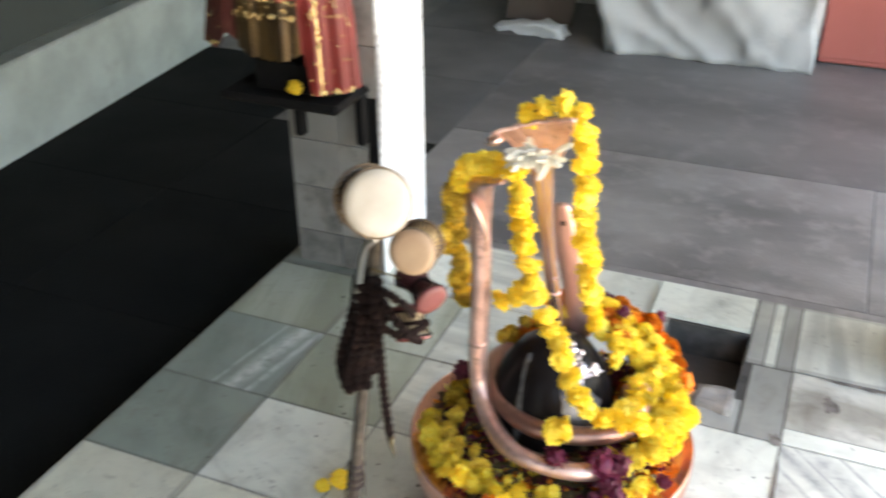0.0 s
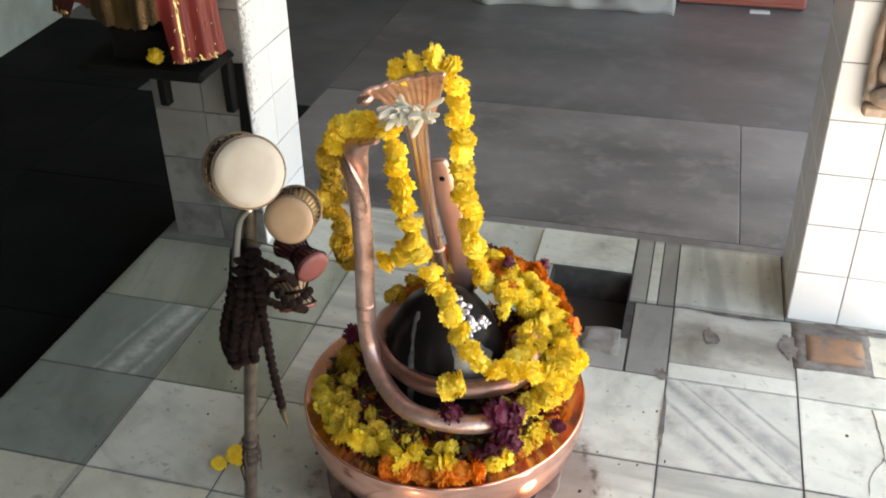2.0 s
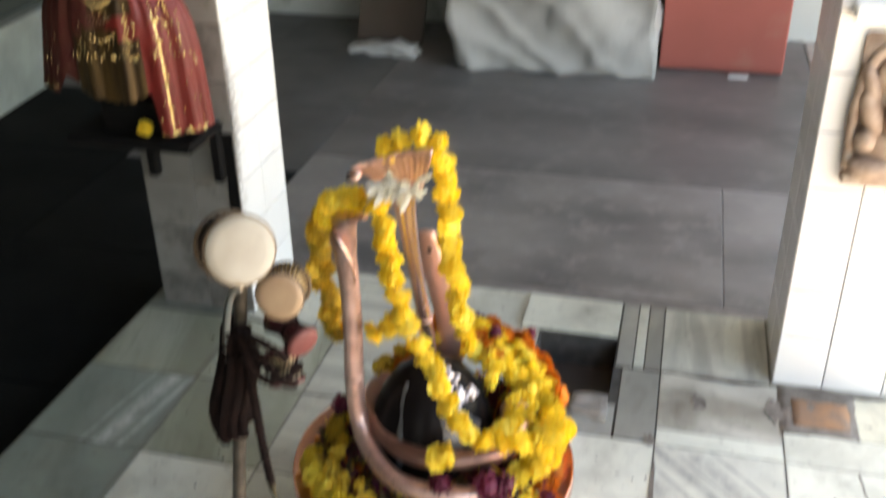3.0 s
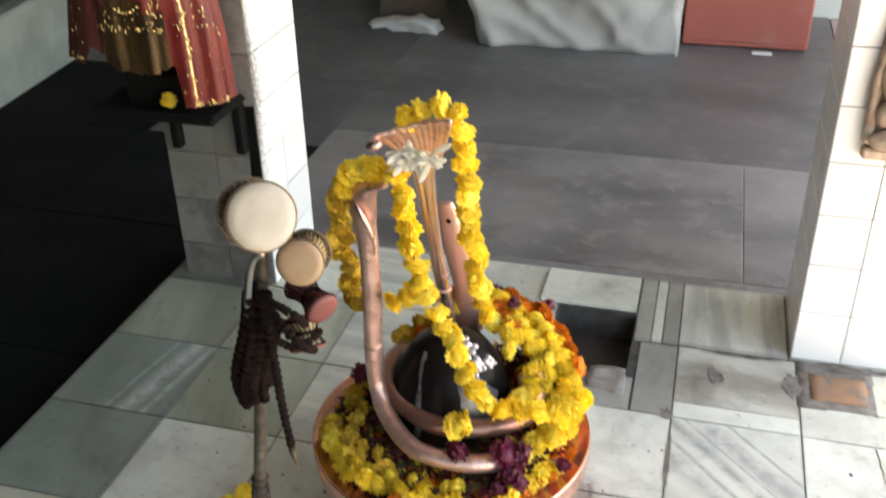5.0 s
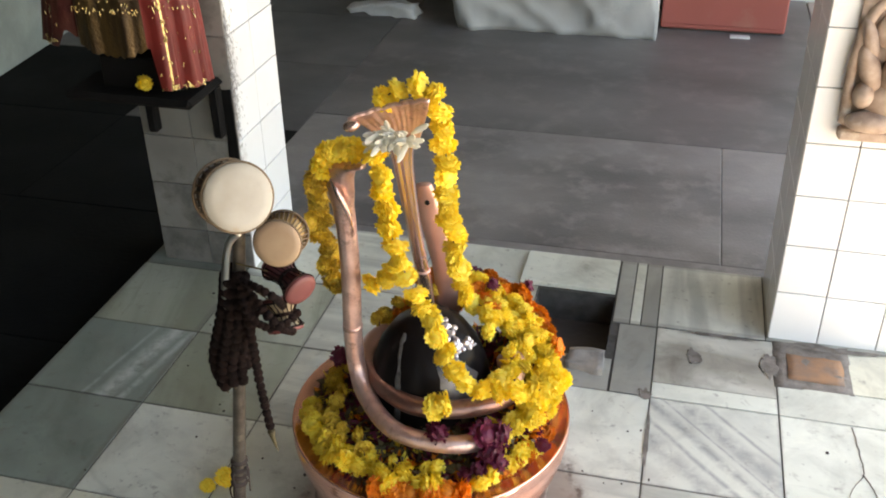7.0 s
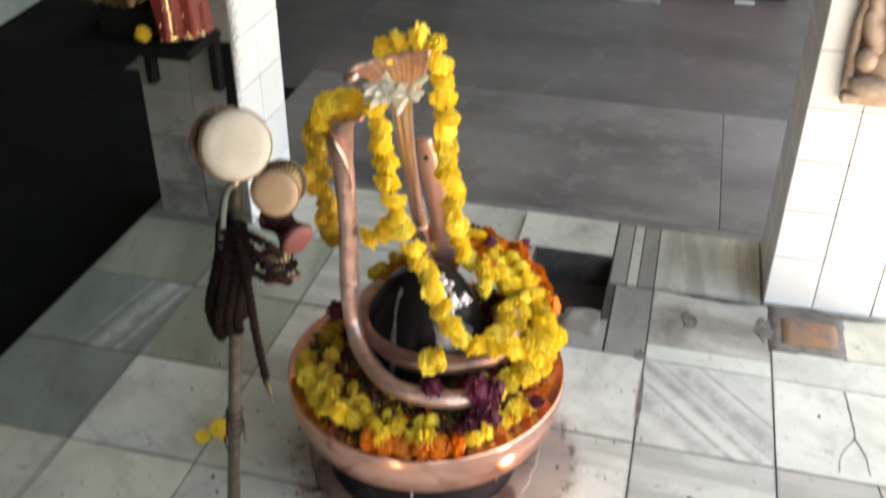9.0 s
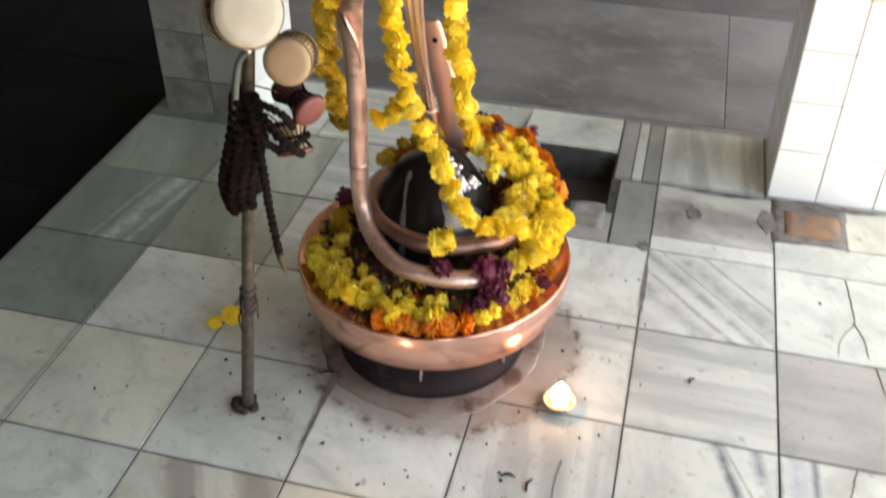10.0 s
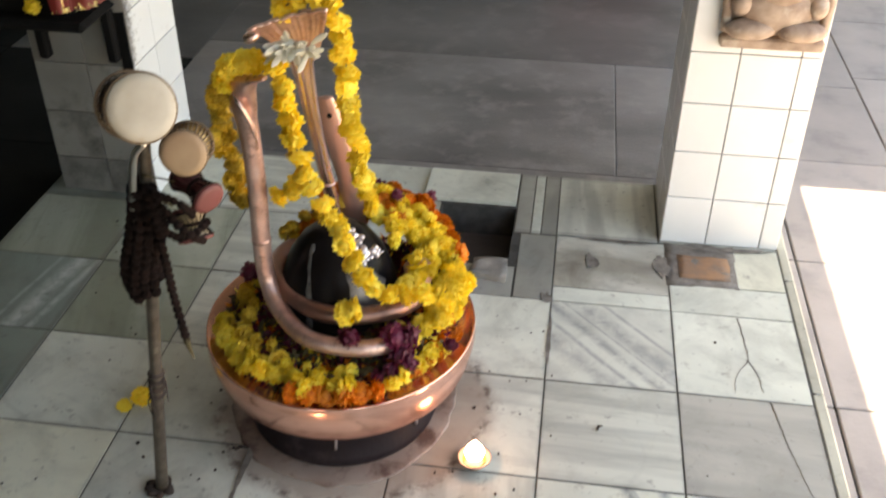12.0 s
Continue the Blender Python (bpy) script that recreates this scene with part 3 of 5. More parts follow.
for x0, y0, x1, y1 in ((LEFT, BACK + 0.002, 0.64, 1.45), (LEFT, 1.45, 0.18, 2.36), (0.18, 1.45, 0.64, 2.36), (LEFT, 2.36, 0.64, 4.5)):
    # the far slab takes a darker grey than the near ones
    slab(floor_back, FLOOR_GREY_FAR if y0 > 2 else FLOOR_GREY, x0, y0, x1, y1, 0.0007)
# near-black slabs, with mid grey ones further back
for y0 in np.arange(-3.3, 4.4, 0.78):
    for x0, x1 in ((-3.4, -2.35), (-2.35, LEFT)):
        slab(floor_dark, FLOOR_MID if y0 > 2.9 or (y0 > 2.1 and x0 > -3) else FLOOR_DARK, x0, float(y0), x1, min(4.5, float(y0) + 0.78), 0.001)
for y0 in np.arange(-3.3, 4.4, 0.62):
    y1 = min(4.5, float(y0) + 0.62)
    slab(floor_sun, FLOOR_PINK, 0.645, float(y0), 0.70, y1)
    for x0, x1 in ((0.70, 1.12), (1.12, 1.75), (1.75, 2.6), (2.6, 4.0)):
        slab(floor_sun, FLOOR_PINK, x0, float(y0) + 0.1 * (x0 > 1), x1, y1 + 0.1 * (x0 > 1) - 0.1 * (y1 > 4.4 and x0 > 1))

# walls and roof; those out of view are added to shape the light
wall = tagged(link("wall_west", box(-0.32, -5.0, OUT - 0.05, -0.045, 4.2, 2.7), WALL_DARK), "dark green painted side wall", "wall", kind="structure")
wall.matrix_basis = pose(-3.125, 1.0, 0, 0, 0, 5)
dado = tagged(link("baseboard", box(-0.06, -5.0, OUT - 0.02, 0.06, 3.6, 0.285, 0.012), DADO), "mottled grey-green painted dado band with a rounded top", "baseboard", kind="structure")
dado.matrix_basis = pose(-3.125, 1.0, 0, 0, 0, 5)
tagged(link("wall_north", box(-3.55, 4.5, OUT - 0.05, 2.2, 4.72, 2.7), PLASTER), "pale grey-green plastered back wall", "wall", kind="structure")
# out of view, added to block light from the front right
tagged(link("wall_east", box(1.02, -2.4, OUT - 0.05, 1.22, -1.75, 2.7), WALL_DARK), "unseen added wall that cuts light from the front right", "wall", kind="structure")
# unseen wall added behind the viewer; its slit and doorway shape the light
bm = box(-3.55, -2.6, OUT - 0.05, -1.08, -2.4, 2.7)
box(-0.84, -2.6, OUT - 0.05, 0.35, -2.4, 2.7, bm=bm)
box(-1.08, -2.6, 2.05, -0.84, -2.4, 2.7, bm=bm)
box(0.35, -2.6, 2.1, 1.22, -2.4, 2.7, bm=bm)
tagged(link("wall_south", bm, WALL_DARK), "unseen added wall behind the viewer, its gaps shaping the light", "wall", kind="structure")
# unseen roof; its edges and east wing are placed to cut the sunlight
bm = box(-3.6, -2.7, 2.7, 1.248, 4.8, 2.85)
box(1.248, 2.12, 2.7, 4.0, 4.8, 2.85, bm=bm)
tagged(link("ceiling", bm, CEILING), "plain unseen roof slab over the shrine, edges set to bound the sun patch", "ceiling", kind="structure")

PILLAR_TILE = {}


def pillar(name, x0, y0, x1, y1, rows, front_cols, side_cols, front_tile, label):
    """A square pillar with glazed tiles on the front and on one side face."""
    p = thing(name, pose(0, 0, 0), label, "pillar", kind="structure")
    part("core", box(x0 + 0.006, y0 + 0.006, -0.012, x1 - 0.006, y1 - 0.006, 2.7), TILE_JOINT, p)

    def put(w, h, m, glaze=WALL_TILE):
        key = (round(w, 3), round(h, 3), glaze.name)
        if key not in PILLAR_TILE:
            b = box(-w / 2 + 0.0013, -0.004, -h / 2 + 0.0013, w / 2 - 0.0013, 0.004, h / 2 - 0.0013, 0.0012)
            me = bpy.data.meshes.new("tile")
            b.to_mesh(me)
            b.free()
            me.materials.append(glaze)
            PILLAR_TILE[key] = me
        share("tile", PILLAR_TILE[key], p, m)

    for z0, z1 in zip(rows, rows[1:]):
        for a, b in zip(front_cols, front_cols[1:]):
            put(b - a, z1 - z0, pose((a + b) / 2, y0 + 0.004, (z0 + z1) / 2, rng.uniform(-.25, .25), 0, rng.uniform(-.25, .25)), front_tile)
            put(b - a, z1 - z0, pose((a + b) / 2, y1 - 0.004, (z0 + z1) / 2))
        for a, b in zip(side_cols, side_cols[1:]):
            put(b - a, z1 - z0, pose(x1 - 0.004, (a + b) / 2, (z0 + z1) / 2, rng.uniform(-.25, .25), 0, 90 + rng.uniform(-.25, .25)))
            put(b - a, z1 - z0, pose(x0 + 0.004, (a + b) / 2, (z0 + z1) / 2, 0, 0, 90))
    return p


ROWS_R = [0.0, 0.148] + [0.148 + 0.1412 * k for k in range(1, 19)]
ROWS_L = [0.0, 0.114] + [0.114 + 0.152 * k for k in range(1, 18)]
pillar("pillar_east", 0.290, 0.93, 0.612, 1.245, ROWS_R, [0.290, 0.414, 0.560, 0.612], [0.934, 1.085, 1.241], WALL_TILE, "square pillar clad in glossy white glazed tiles")
west = pillar("pillar_west", -1.495, 0.95, -1.198, 1.265, ROWS_L, [-1.495, -1.340, -1.198], [0.954, 1.105, 1.261], SHADE_SOOT_TILE, "square pillar clad in white tiles, front coloured darker for shade and soot")
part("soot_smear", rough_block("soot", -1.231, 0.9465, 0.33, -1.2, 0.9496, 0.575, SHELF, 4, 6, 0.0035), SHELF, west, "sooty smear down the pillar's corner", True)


soot = bmesh.new()
for k in range(700):
    sy, sz = 0.951 + min(0.13, rng.expovariate(75.0)), 0.62 + rng.gauss(0.0, 0.12)
    w, h = rng.uniform(0.0008, 0.0024), rng.uniform(0.0015, 0.006)
    ring = [soot.verts.new((-1.1970 + 0.000003 * k, max(0.9502, sy + w * math.cos(q * math.pi / 3)), sz + h * math.sin(q * math.pi / 3))) for q in range(6)]
    soot.faces.new(ring)
SOOT = mat("smoke_soot", (0.2, 0.19, 0.18), 0.85, second=(0.42, 0.41, 0.4), scale=55, amount=1.0, bump=0.3)
part("soot_film", soot, SOOT, west, "streaky soot along the pillar's bright corner")["kind"] = "stuff"


# ---- flowers ----
def marigold_mesh(name, seed, material, rings=6, flat=0.75, most=15):
    """A ruffled pompon head of many small notched petals, one unit across."""
    r = random.Random(seed)
    bm = bmesh.new()
    blob(bm, (0, 0, 0), (0.33, 0.33, 0.25), 10)
    for k in range(rings):
        lat = radians(-30 + 112 * k / (rings - 1))
        count = max(4, int(most * math.cos(lat)) + 1)
        for c in range(count):
            a = 2 * math.pi * (c + 0.5 * (k % 2) + r.uniform(-0.25, 0.25)) / count
            out = Vector((math.cos(a) * math.cos(lat), math.sin(a) * math.cos(lat), math.sin(lat) * flat))
            side = Vector((-math.sin(a), math.cos(a), 0))
            up = side.cross(out).normalized() * -1
            w, h = r.uniform(0.1, 0.155), r.uniform(0.40, 0.56)
            tip = r.uniform(-0.09, 0.11)
            base = [bm.verts.new(out * 0.22 + side * s * w * 0.5) for s in (-1, 1)]
            mid = [bm.verts.new(out * h * 0.82 + side * s * w * 1.1 + up * tip * 0.4) for s in (-1, 0, 1)]
            mid[1].co -= up * 0.045
            top = [bm.verts.new(out * h * (1.0 if s else 0.88) + side * s * w * 0.7 + up * (tip + r.uniform(-0.04, 0.04))) for s in (-1, 0, 1)]
            bm.faces.new((base[0], base[1], mid[2], mid[1]))
            bm.faces.new((base[0], mid[1], mid[0]))
            for q in (0, 1):
                bm.faces.new((mid[q], mid[q + 1], top[q + 1], top[q]))
    me = bpy.data.meshes.new(name)
    bm.to_mesh(me)
    bm.free()
    me.materials.append(material)
    return me


OLD_YELLOW = mat("faded_marigold", (0.78, 0.55, 0.06), 0.65, second=(0.5, 0.26, 0.02), scale=7, amount=0.9, per_object=0.25)
YELLOWS = [marigold_mesh("flower", s, YELLOW) for s in (1, 2, 3, 4)]
FADED = [marigold_mesh("flower", s, OLD_YELLOW, 6) for s in (11, 12, 13)]
ORANGES = [marigold_mesh("flower", s, ORANGE) for s in (5, 6, 7)]
ROSES = [marigold_mesh("flower", s, ROSE, 4, 0.8, 11) for s in (8, 9)]


def turn_any():
    return Euler((rng.uniform(0, 6.28), rng.uniform(0, 6.28), rng.uniform(0, 6.28)))


def flower(parent, kinds, p, size, along_thread=None):
    me = rng.choice(kinds)
    scale = Vector([size * rng.uniform(0.88, 1.14) for _ in range(3)])
    if along_thread is None or rng.random() < 0.4:
        turn = turn_any()
    else:
        lean = Euler((rng.uniform(-0.5, 0.5), rng.uniform(-0.5, 0.5), rng.uniform(0, 6.28))).to_quaternion()
        turn = (along_thread if rng.random() < 0.6 else -along_thread).to_track_quat("Z", "Y") @ lean
        scale.z *= 0.86
    return share("flower", me, parent, Matrix.LocRotScale(Vector(p), turn, scale))


def garland(points, step, size, kinds, label, spread=0.004, double=False, group="", strung=False):
    g = thing("marigold_garland", Matrix(), label, "garland", group)
    path = even(points, step)
    part("thread", tube(spline(points, 8 * len(points)), lambda f: 0.0014, sides=5), ROPE, g)
    for i, p in enumerate(path):
        j = Vector([rng.uniform(-1, 1) for _ in range(3)]) * spread
        way = (path[min(i + 1, len(path) - 1)] - path[max(i - 1, 0)]).normalized()
        flower(g, kinds, p + j, size, way if strung else None)
        if double:
            flower(g, kinds, p + Vector([rng.uniform(-1, 1) for _ in range(3)]) * size * 0.45, size * 0.85)
    return g


# ---- the shrine bowl ----
CX, CY = -0.445, 0.19
bowl = thing("copper_offering_bowl", pose(CX, CY, 0), "wide polished copper bowl on a dark round stone foot", "bowl")
part("base_ring", lathe([(0.0, 0.0), (0.25, 0.0), (0.251, 0.0015), (0.246, 0.003), (0.235, 0.0042), (0.0, 0.0065)], 96,
                        lambda a, f: 0.06 * noise.noise(Vector((1.6 * math.cos(a), 1.6 * math.sin(a), 3.0))) + 0.035 * noise.noise(Vector((6 * math.cos(a), 6 * math.sin(a), 8.0)))), CLAYRING, bowl, "brown stained stone ring under the foot", True, pose(0, -0.018, 0))
part("foot", lathe([(0.0, 0.007), (0.207, 0.007), (0.209, 0.016), (0.205, 0.028), (0.198, 0.045), (0.194, 0.07), (0.193, 0.095), (0.194, 0.1122), (0.0, 0.1122)], 56), PLINTH, bowl, "dark stone foot", True, pose(0, -0.022, 0))
part("basin", lathe([(0.0, 0.112), (0.215, 0.112), (0.245, 0.1145), (0.260, 0.1185), (0.2685, 0.125), (0.2735, 0.134), (0.278, 0.147), (0.2825, 0.163), (0.2862, 0.18), (0.2882, 0.193), (0.2883, 0.205), (0.287, 0.214), (0.2865, 0.219), (0.2885, 0.2225), (0.2875, 0.2262), (0.2845, 0.2265), (0.281, 0.2235), (0.262, 0.221), (0.0, 0.2205)], 96), COPPER_BOWL, bowl, "", True)
part("drip", tube(spline([(0.185, -0.117, 0.12), (0.181, -0.118, 0.08), (0.18, -0.118, 0.045)], 8), lambda f: 0.0035, sides=8), SILVER_DROP, bowl, "thin silvery trickle under the rim", True)
part("drip", tube(spline([(0.03, -0.217, 0.116), (0.03, -0.216, 0.09), (0.028, -0.22, 0.05)], 8), lambda f: 0.003, sides=8), SILVER_DROP, bowl, "", True)

lingam = thing("stone_lingam", pose(-0.445, 0.19, 0.204), "glossy oiled black egg-shaped stone lingam", "statue")
lingam_me = lathe([(0.0, -0.0), (0.125, 0.0), (0.13, 0.03), (0.128, 0.08), (0.118, 0.14), (0.1, 0.19), (0.075, 0.228), (0.045, 0.252), (0.018, 0.262), (0.0, 0.264)], 48)
part("stone", lingam_me, STONE_BLACK, lingam, "", True)
bm = bmesh.new()
def lingam_radius(z):
    turned = ((0.0, 0.125), (0.03, 0.13), (0.08, 0.128), (0.14, 0.118), (0.19, 0.1), (0.228, 0.075), (0.252, 0.045), (0.262, 0.018), (0.264, 0.0))
    for (z0, r0), (z1, r1) in zip(turned, turned[1:]):
        if z0 <= z <= z1:
            return r0 + (r1 - r0) * (z - z0) / (z1 - z0)
    return 0.0


for k in range(44):
    fz = rng.uniform(0.205, 0.262)
    way = radians(rng.uniform(-68, -15) + 300 * (0.262 - fz))
    fr = lingam_radius(fz) + 0.002
    blob(bm, (fr * math.cos(way), fr * math.sin(way), fz), (rng.uniform(0.005, 0.012), rng.uniform(0.004, 0.008), rng.uniform(0.003, 0.008)), 7, turn=(rng.uniform(-50, 50), rng.uniform(-50, 50), rng.uniform(-50, 50)))
# pale patch paints the stone's grey sheen, mixed with dried residue
smear = bmesh.new()
rows_of = []
for iz in range(13):
    fz = 0.10 + 0.115 * iz / 12
    lean = radians(-48 + 8 * math.sin(4.2 * iz / 12))
    spread = radians(21) * math.sin(math.pi * (0.08 + 0.84 * iz / 12)) ** 0.6 * (1 + 0.35 * noise.noise(Vector((iz * 0.7, 2.0, 5.0))))
    rows_of.append([smear.verts.new(((lingam_radius(fz) + 0.0006) * math.cos(lean + spread * q / 4), (lingam_radius(fz) + 0.0006) * math.sin(lean + spread * q / 4), fz)) for q in range(-4, 5)])
for one, two in zip(rows_of, rows_of[1:]):
    for q in range(8):
        smear.faces.new((one[q], one[q + 1], two[q + 1], two[q]))
part("milk_smear", smear, mat("grey_sheen_residue", (0.2, 0.195, 0.2), 0.3, second=(0.03, 0.028, 0.028), scale=22, amount=1.0, bump=0.2), lingam, "grey patch of painted sheen and dried residue", True)
ash = bmesh.new()
for x0, wide in ((-0.035, 0.008),):
    line = []
    for k in range(14):
        z = 0.075 + 0.013 * k
        rr = 0.1285 if z < 0.08 else 0.1285 - 0.0285 * ((z - 0.08) / 0.11) ** 1.6 if z < 0.19 else 0.1 - 0.025 * (z - 0.19) / 0.038 - 0.0012
        x = x0 + 0.005 * noise.noise(Vector((z * 40, x0 * 90, 0)))
        line.append(Vector((x, -math.sqrt(max(1e-5, rr * rr - x * x)) - 0.0004, z)))
    tube(line, lambda f: wide * (0.35 + 0.5 * abs(math.sin(9 * f + 40 * wide))), lambda f: 0.0012, 8, bm=ash, up=(0, 1, 0))
part("ash_streak", ash, mat("dry_ash", (0.1, 0.095, 0.09), 0.9, second=(0.025, 0.023, 0.022), scale=60, amount=1.0, bump=0.3), lingam, "dried whitish ash streak", True)
part("foil_mark", bm, SILVER_DROP, lingam, "crumpled silver foil patch", True)

# ---- snakes ----
snake = thing("copper_cobra", pose(0, 0, 0), "aged copper cobra coiled round the stone, hood raised", "statue")
coil = [(-0.30, 0.33, 0.30), (-0.275, 0.22, 0.325), (-0.275, 0.13, 0.335), (-0.345, 0.075, 0.335), (-0.445, 0.062, 0.335), (-0.53, 0.115, 0.335), (-0.585, 0.2, 0.335), (-0.57, 0.30, 0.325), (-0.47, 0.36, 0.31)]
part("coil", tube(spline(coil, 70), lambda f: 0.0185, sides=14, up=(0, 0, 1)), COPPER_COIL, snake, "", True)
body = [(-0.255, 0.105, 0.29), (-0.30, 0.045, 0.292), (-0.37, 0.012, 0.296), (-0.47, 0.022, 0.3), (-0.545, 0.085, 0.315), (-0.578, 0.125, 0.36), (-0.581, 0.125, 0.45), (-0.575, 0.12, 0.58), (-0.573, 0.11, 0.69),
        (-0.574, 0.10, 0.755), (-0.568, 0.088, 0.795), (-0.545, 0.07, 0.825), (-0.512, 0.05, 0.842)]


def hood_wide(f):
    grow = math.exp(-((f - 0.80) / 0.085) ** 2) * 0.012
    return max(0.004, 0.018 + 0.0005 * f + grow - 0.024 * max(0.0, (f - 0.86) / 0.14) ** 1.1)


def hood_deep(f):
    return max(0.0035, 0.018 + 0.0005 * f - 0.006 * math.exp(-((f - 0.81) / 0.08) ** 2) - 0.012 * max(0.0, (f - 0.9) / 0.1))


part("body", tube(spline(body, 130), hood_wide, hood_deep, 16, up=(0.35, 0.9, 0.15)), COPPER_SNAKE, snake, "", True)
part("hood_fold", tube(spline([(-0.588, 0.085, 0.80), (-0.571, 0.074, 0.775), (-0.556, 0.078, 0.735), (-0.553, 0.09, 0.69)], 16), lambda f: 0.0055 * math.sin(math.pi * (0.1 + 0.85 * f)), sides=8), COPPER, snake, "rolled bright copper hood edge", True)
part("band", tube(spline([(-0.581, 0.125, 0.452), (-0.581, 0.125, 0.46)], 4), lambda f: 0.0197, sides=16), COPPER_SNAKE, snake, "", True)
bm = tube(spline([(-0.30, 0.225, 0.34), (-0.275, 0.215, 0.365), (-0.262, 0.19, 0.36), (-0.266, 0.17, 0.335)], 20), lambda f: 0.019 - 0.006 * f, sides=12)
part("tail", bm, COPPER_SNAKE, snake, "", True)

naga = thing("copper_serpent", pose(0, 0, 0), "copper serpent with a wide ribbed fan hood", "statue")
stem = [(-0.460, 0.285, 0.24), (-0.464, 0.275, 0.38), (-0.467, 0.25, 0.49), (-0.472, 0.22, 0.59), (-0.472, 0.17, 0.73), (-0.47, 0.135, 0.82), (-0.467, 0.115, 0.865)]
fluted = tube(spline(stem, 80), lambda f: 0.0135 + 0.012 * max(0.0, (f - 0.5) / 0.5) ** 1.6, lambda f: 0.0135 - 0.003 * f, 40)
for k, v in enumerate(fluted.verts):
    f = k // 40 / 79
    if f > 0.55 and k % 5 < 2:
        v.co.y += 0.0035 * min(1.0, (f - 0.55) / 0.2)
part("stem", fluted, COPPER, naga, "fluted copper neck below the fan hood", True)
z = 0.53
part("stem_ring", blob(bmesh.new(), (-0.4692, 0.239, z), (0.0168, 0.0163, 0.005), 14), COPPER_SNAKE, naga, "", True)
# fan: columns across, rows up, curling over towards the worshipper
U, V = 41, 14
sheets = []
bm = bmesh.new()
for back in (0, 1):
    grid = []
    for i in range(U):
        u = i / (U - 1) * 2 - 1
        col = []
        for j in range(V):
            v = j / (V - 1)
            half = 0.02 + 0.048 * v ** 0.8
            rib = 0.002 * abs(math.cos(5.5 * math.pi * u)) * (0.3 + v)
            edge = 0.005 * v * (abs(math.cos(2.5 * math.pi * u)) - 0.5)
            x = -0.463 - 0.002 * v + u * half
            y = 0.118 - 0.03 * v - 0.018 * v ** 3 - 0.02 * u * u * v - rib + back * 0.005
            z = 0.85 + 0.104 * v + 0.022 * u * v + edge * 0.5 - 0.008 * v ** 4
            col.append(bm.verts.new((x, y, z)))
        grid.append(col)
    for i in range(U - 1):
        for j in range(V - 1):
            q = (grid[i][j], grid[i + 1][j], grid[i + 1][j + 1], grid[i][j + 1])
            bm.faces.new(q if not back else q[::-1])
    sheets.append(grid)
for i in range(U - 1):
    for j in (0, V - 1):
        bm.faces.new((sheets[0][i][j], sheets[0][i + 1][j], sheets[1][i + 1][j], sheets[1][i][j]))
for j in range(V - 1):
    for i in (0, U - 1):
        bm.faces.new((sheets[0][i][j], sheets[0][i][j + 1], sheets[1][i][j + 1], sheets[1][i][j]))
bmesh.ops.recalc_face_normals(bm, faces=bm.faces)
TOP_EDGE = [(sheets[0][i][V - 1].co + sheets[1][i][V - 1].co) / 2 for i in range(U)]
part("fan_hood", bm, COPPER_SNAKE, naga, "ribbed copper fan hood", True)
part("hood_rim", tube(TOP_EDGE, lambda f: 0.0042, sides=8), COPPER_SNAKE, naga, "rolled rim of the fan hood", True)
part("nose", blob(bmesh.new(), TOP_EDGE[0] + Vector((0.006, -0.006, -0.007)), (0.015, 0.013, 0.0095), 16, turn=(0, -20, 0)), COPPER, naga, "", True)
plate = [(-0.436, 0.31, 0.30), (-0.438, 0.308, 0.47), (-0.452, 0.305, 0.55), (-0.466, 0.30, 0.62), (-0.474, 0.298, 0.665), (-0.478, 0.296, 0.692)]
part("back_plate", tube(spline(plate, 40), lambda f: 0.026 - 0.010 * f ** 3, lambda f: 0.008, 14), COPPER_PINK, naga, "dull pinkish copper backing plate", True)
part("back_plate_hole", blob(bmesh.new(), (-0.470, 0.2885, 0.655), (0.0055, 0.002, 0.0055), 10), SHELF, naga, "", True)
spray = thing("white_flower_spray", pose(-0.452, 0.058, 0.893), "small spray of white tuberose petals on the hood", "flower")
for k in range(54):
    a, e = rng.uniform(0, 6.28), rng.uniform(-0.3, 1.1)
    d = Vector((math.cos(a) * math.cos(e) * 1.25, -abs(math.sin(e)) * 0.7 - 0.2, math.sin(a) * math.cos(e) * 0.72)).normalized()
    n = rng.uniform(0.022, 0.046)
    off = Vector((rng.uniform(-0.03, 0.026), 0, rng.uniform(-0.009, 0.012)))
    part("petal", tube([off, off + d * n * 0.4, off + d * n * 0.8, off + d * n], lambda f: 0.0014 + 0.0042 * math.sin(math.pi * min(1, f * 0.9 + 0.05)), lambda f: 0.0014, 6), WHITE_PETAL, spray)

# ---- garlands ----
GROUPED = "marigold garlands on the shrine"
garland([(-0.618, 0.16, 0.515), (-0.634, 0.155, 0.575), (-0.642, 0.15, 0.64), (-0.64, 0.14, 0.70), (-0.628, 0.128, 0.755), (-0.607, 0.112, 0.805)], 0.021, 0.042, FADED, "faded yellow marigold garland hanging behind the cobra", 0.009, True, GROUPED)
garland([(-0.60, 0.102, 0.812), (-0.583, 0.092, 0.842), (-0.553, 0.08, 0.86), (-0.522, 0.068, 0.864)], 0.031, 0.05, YELLOWS, "bright yellow marigold garland hung over the cobra head", 0.004, False, GROUPED, True)
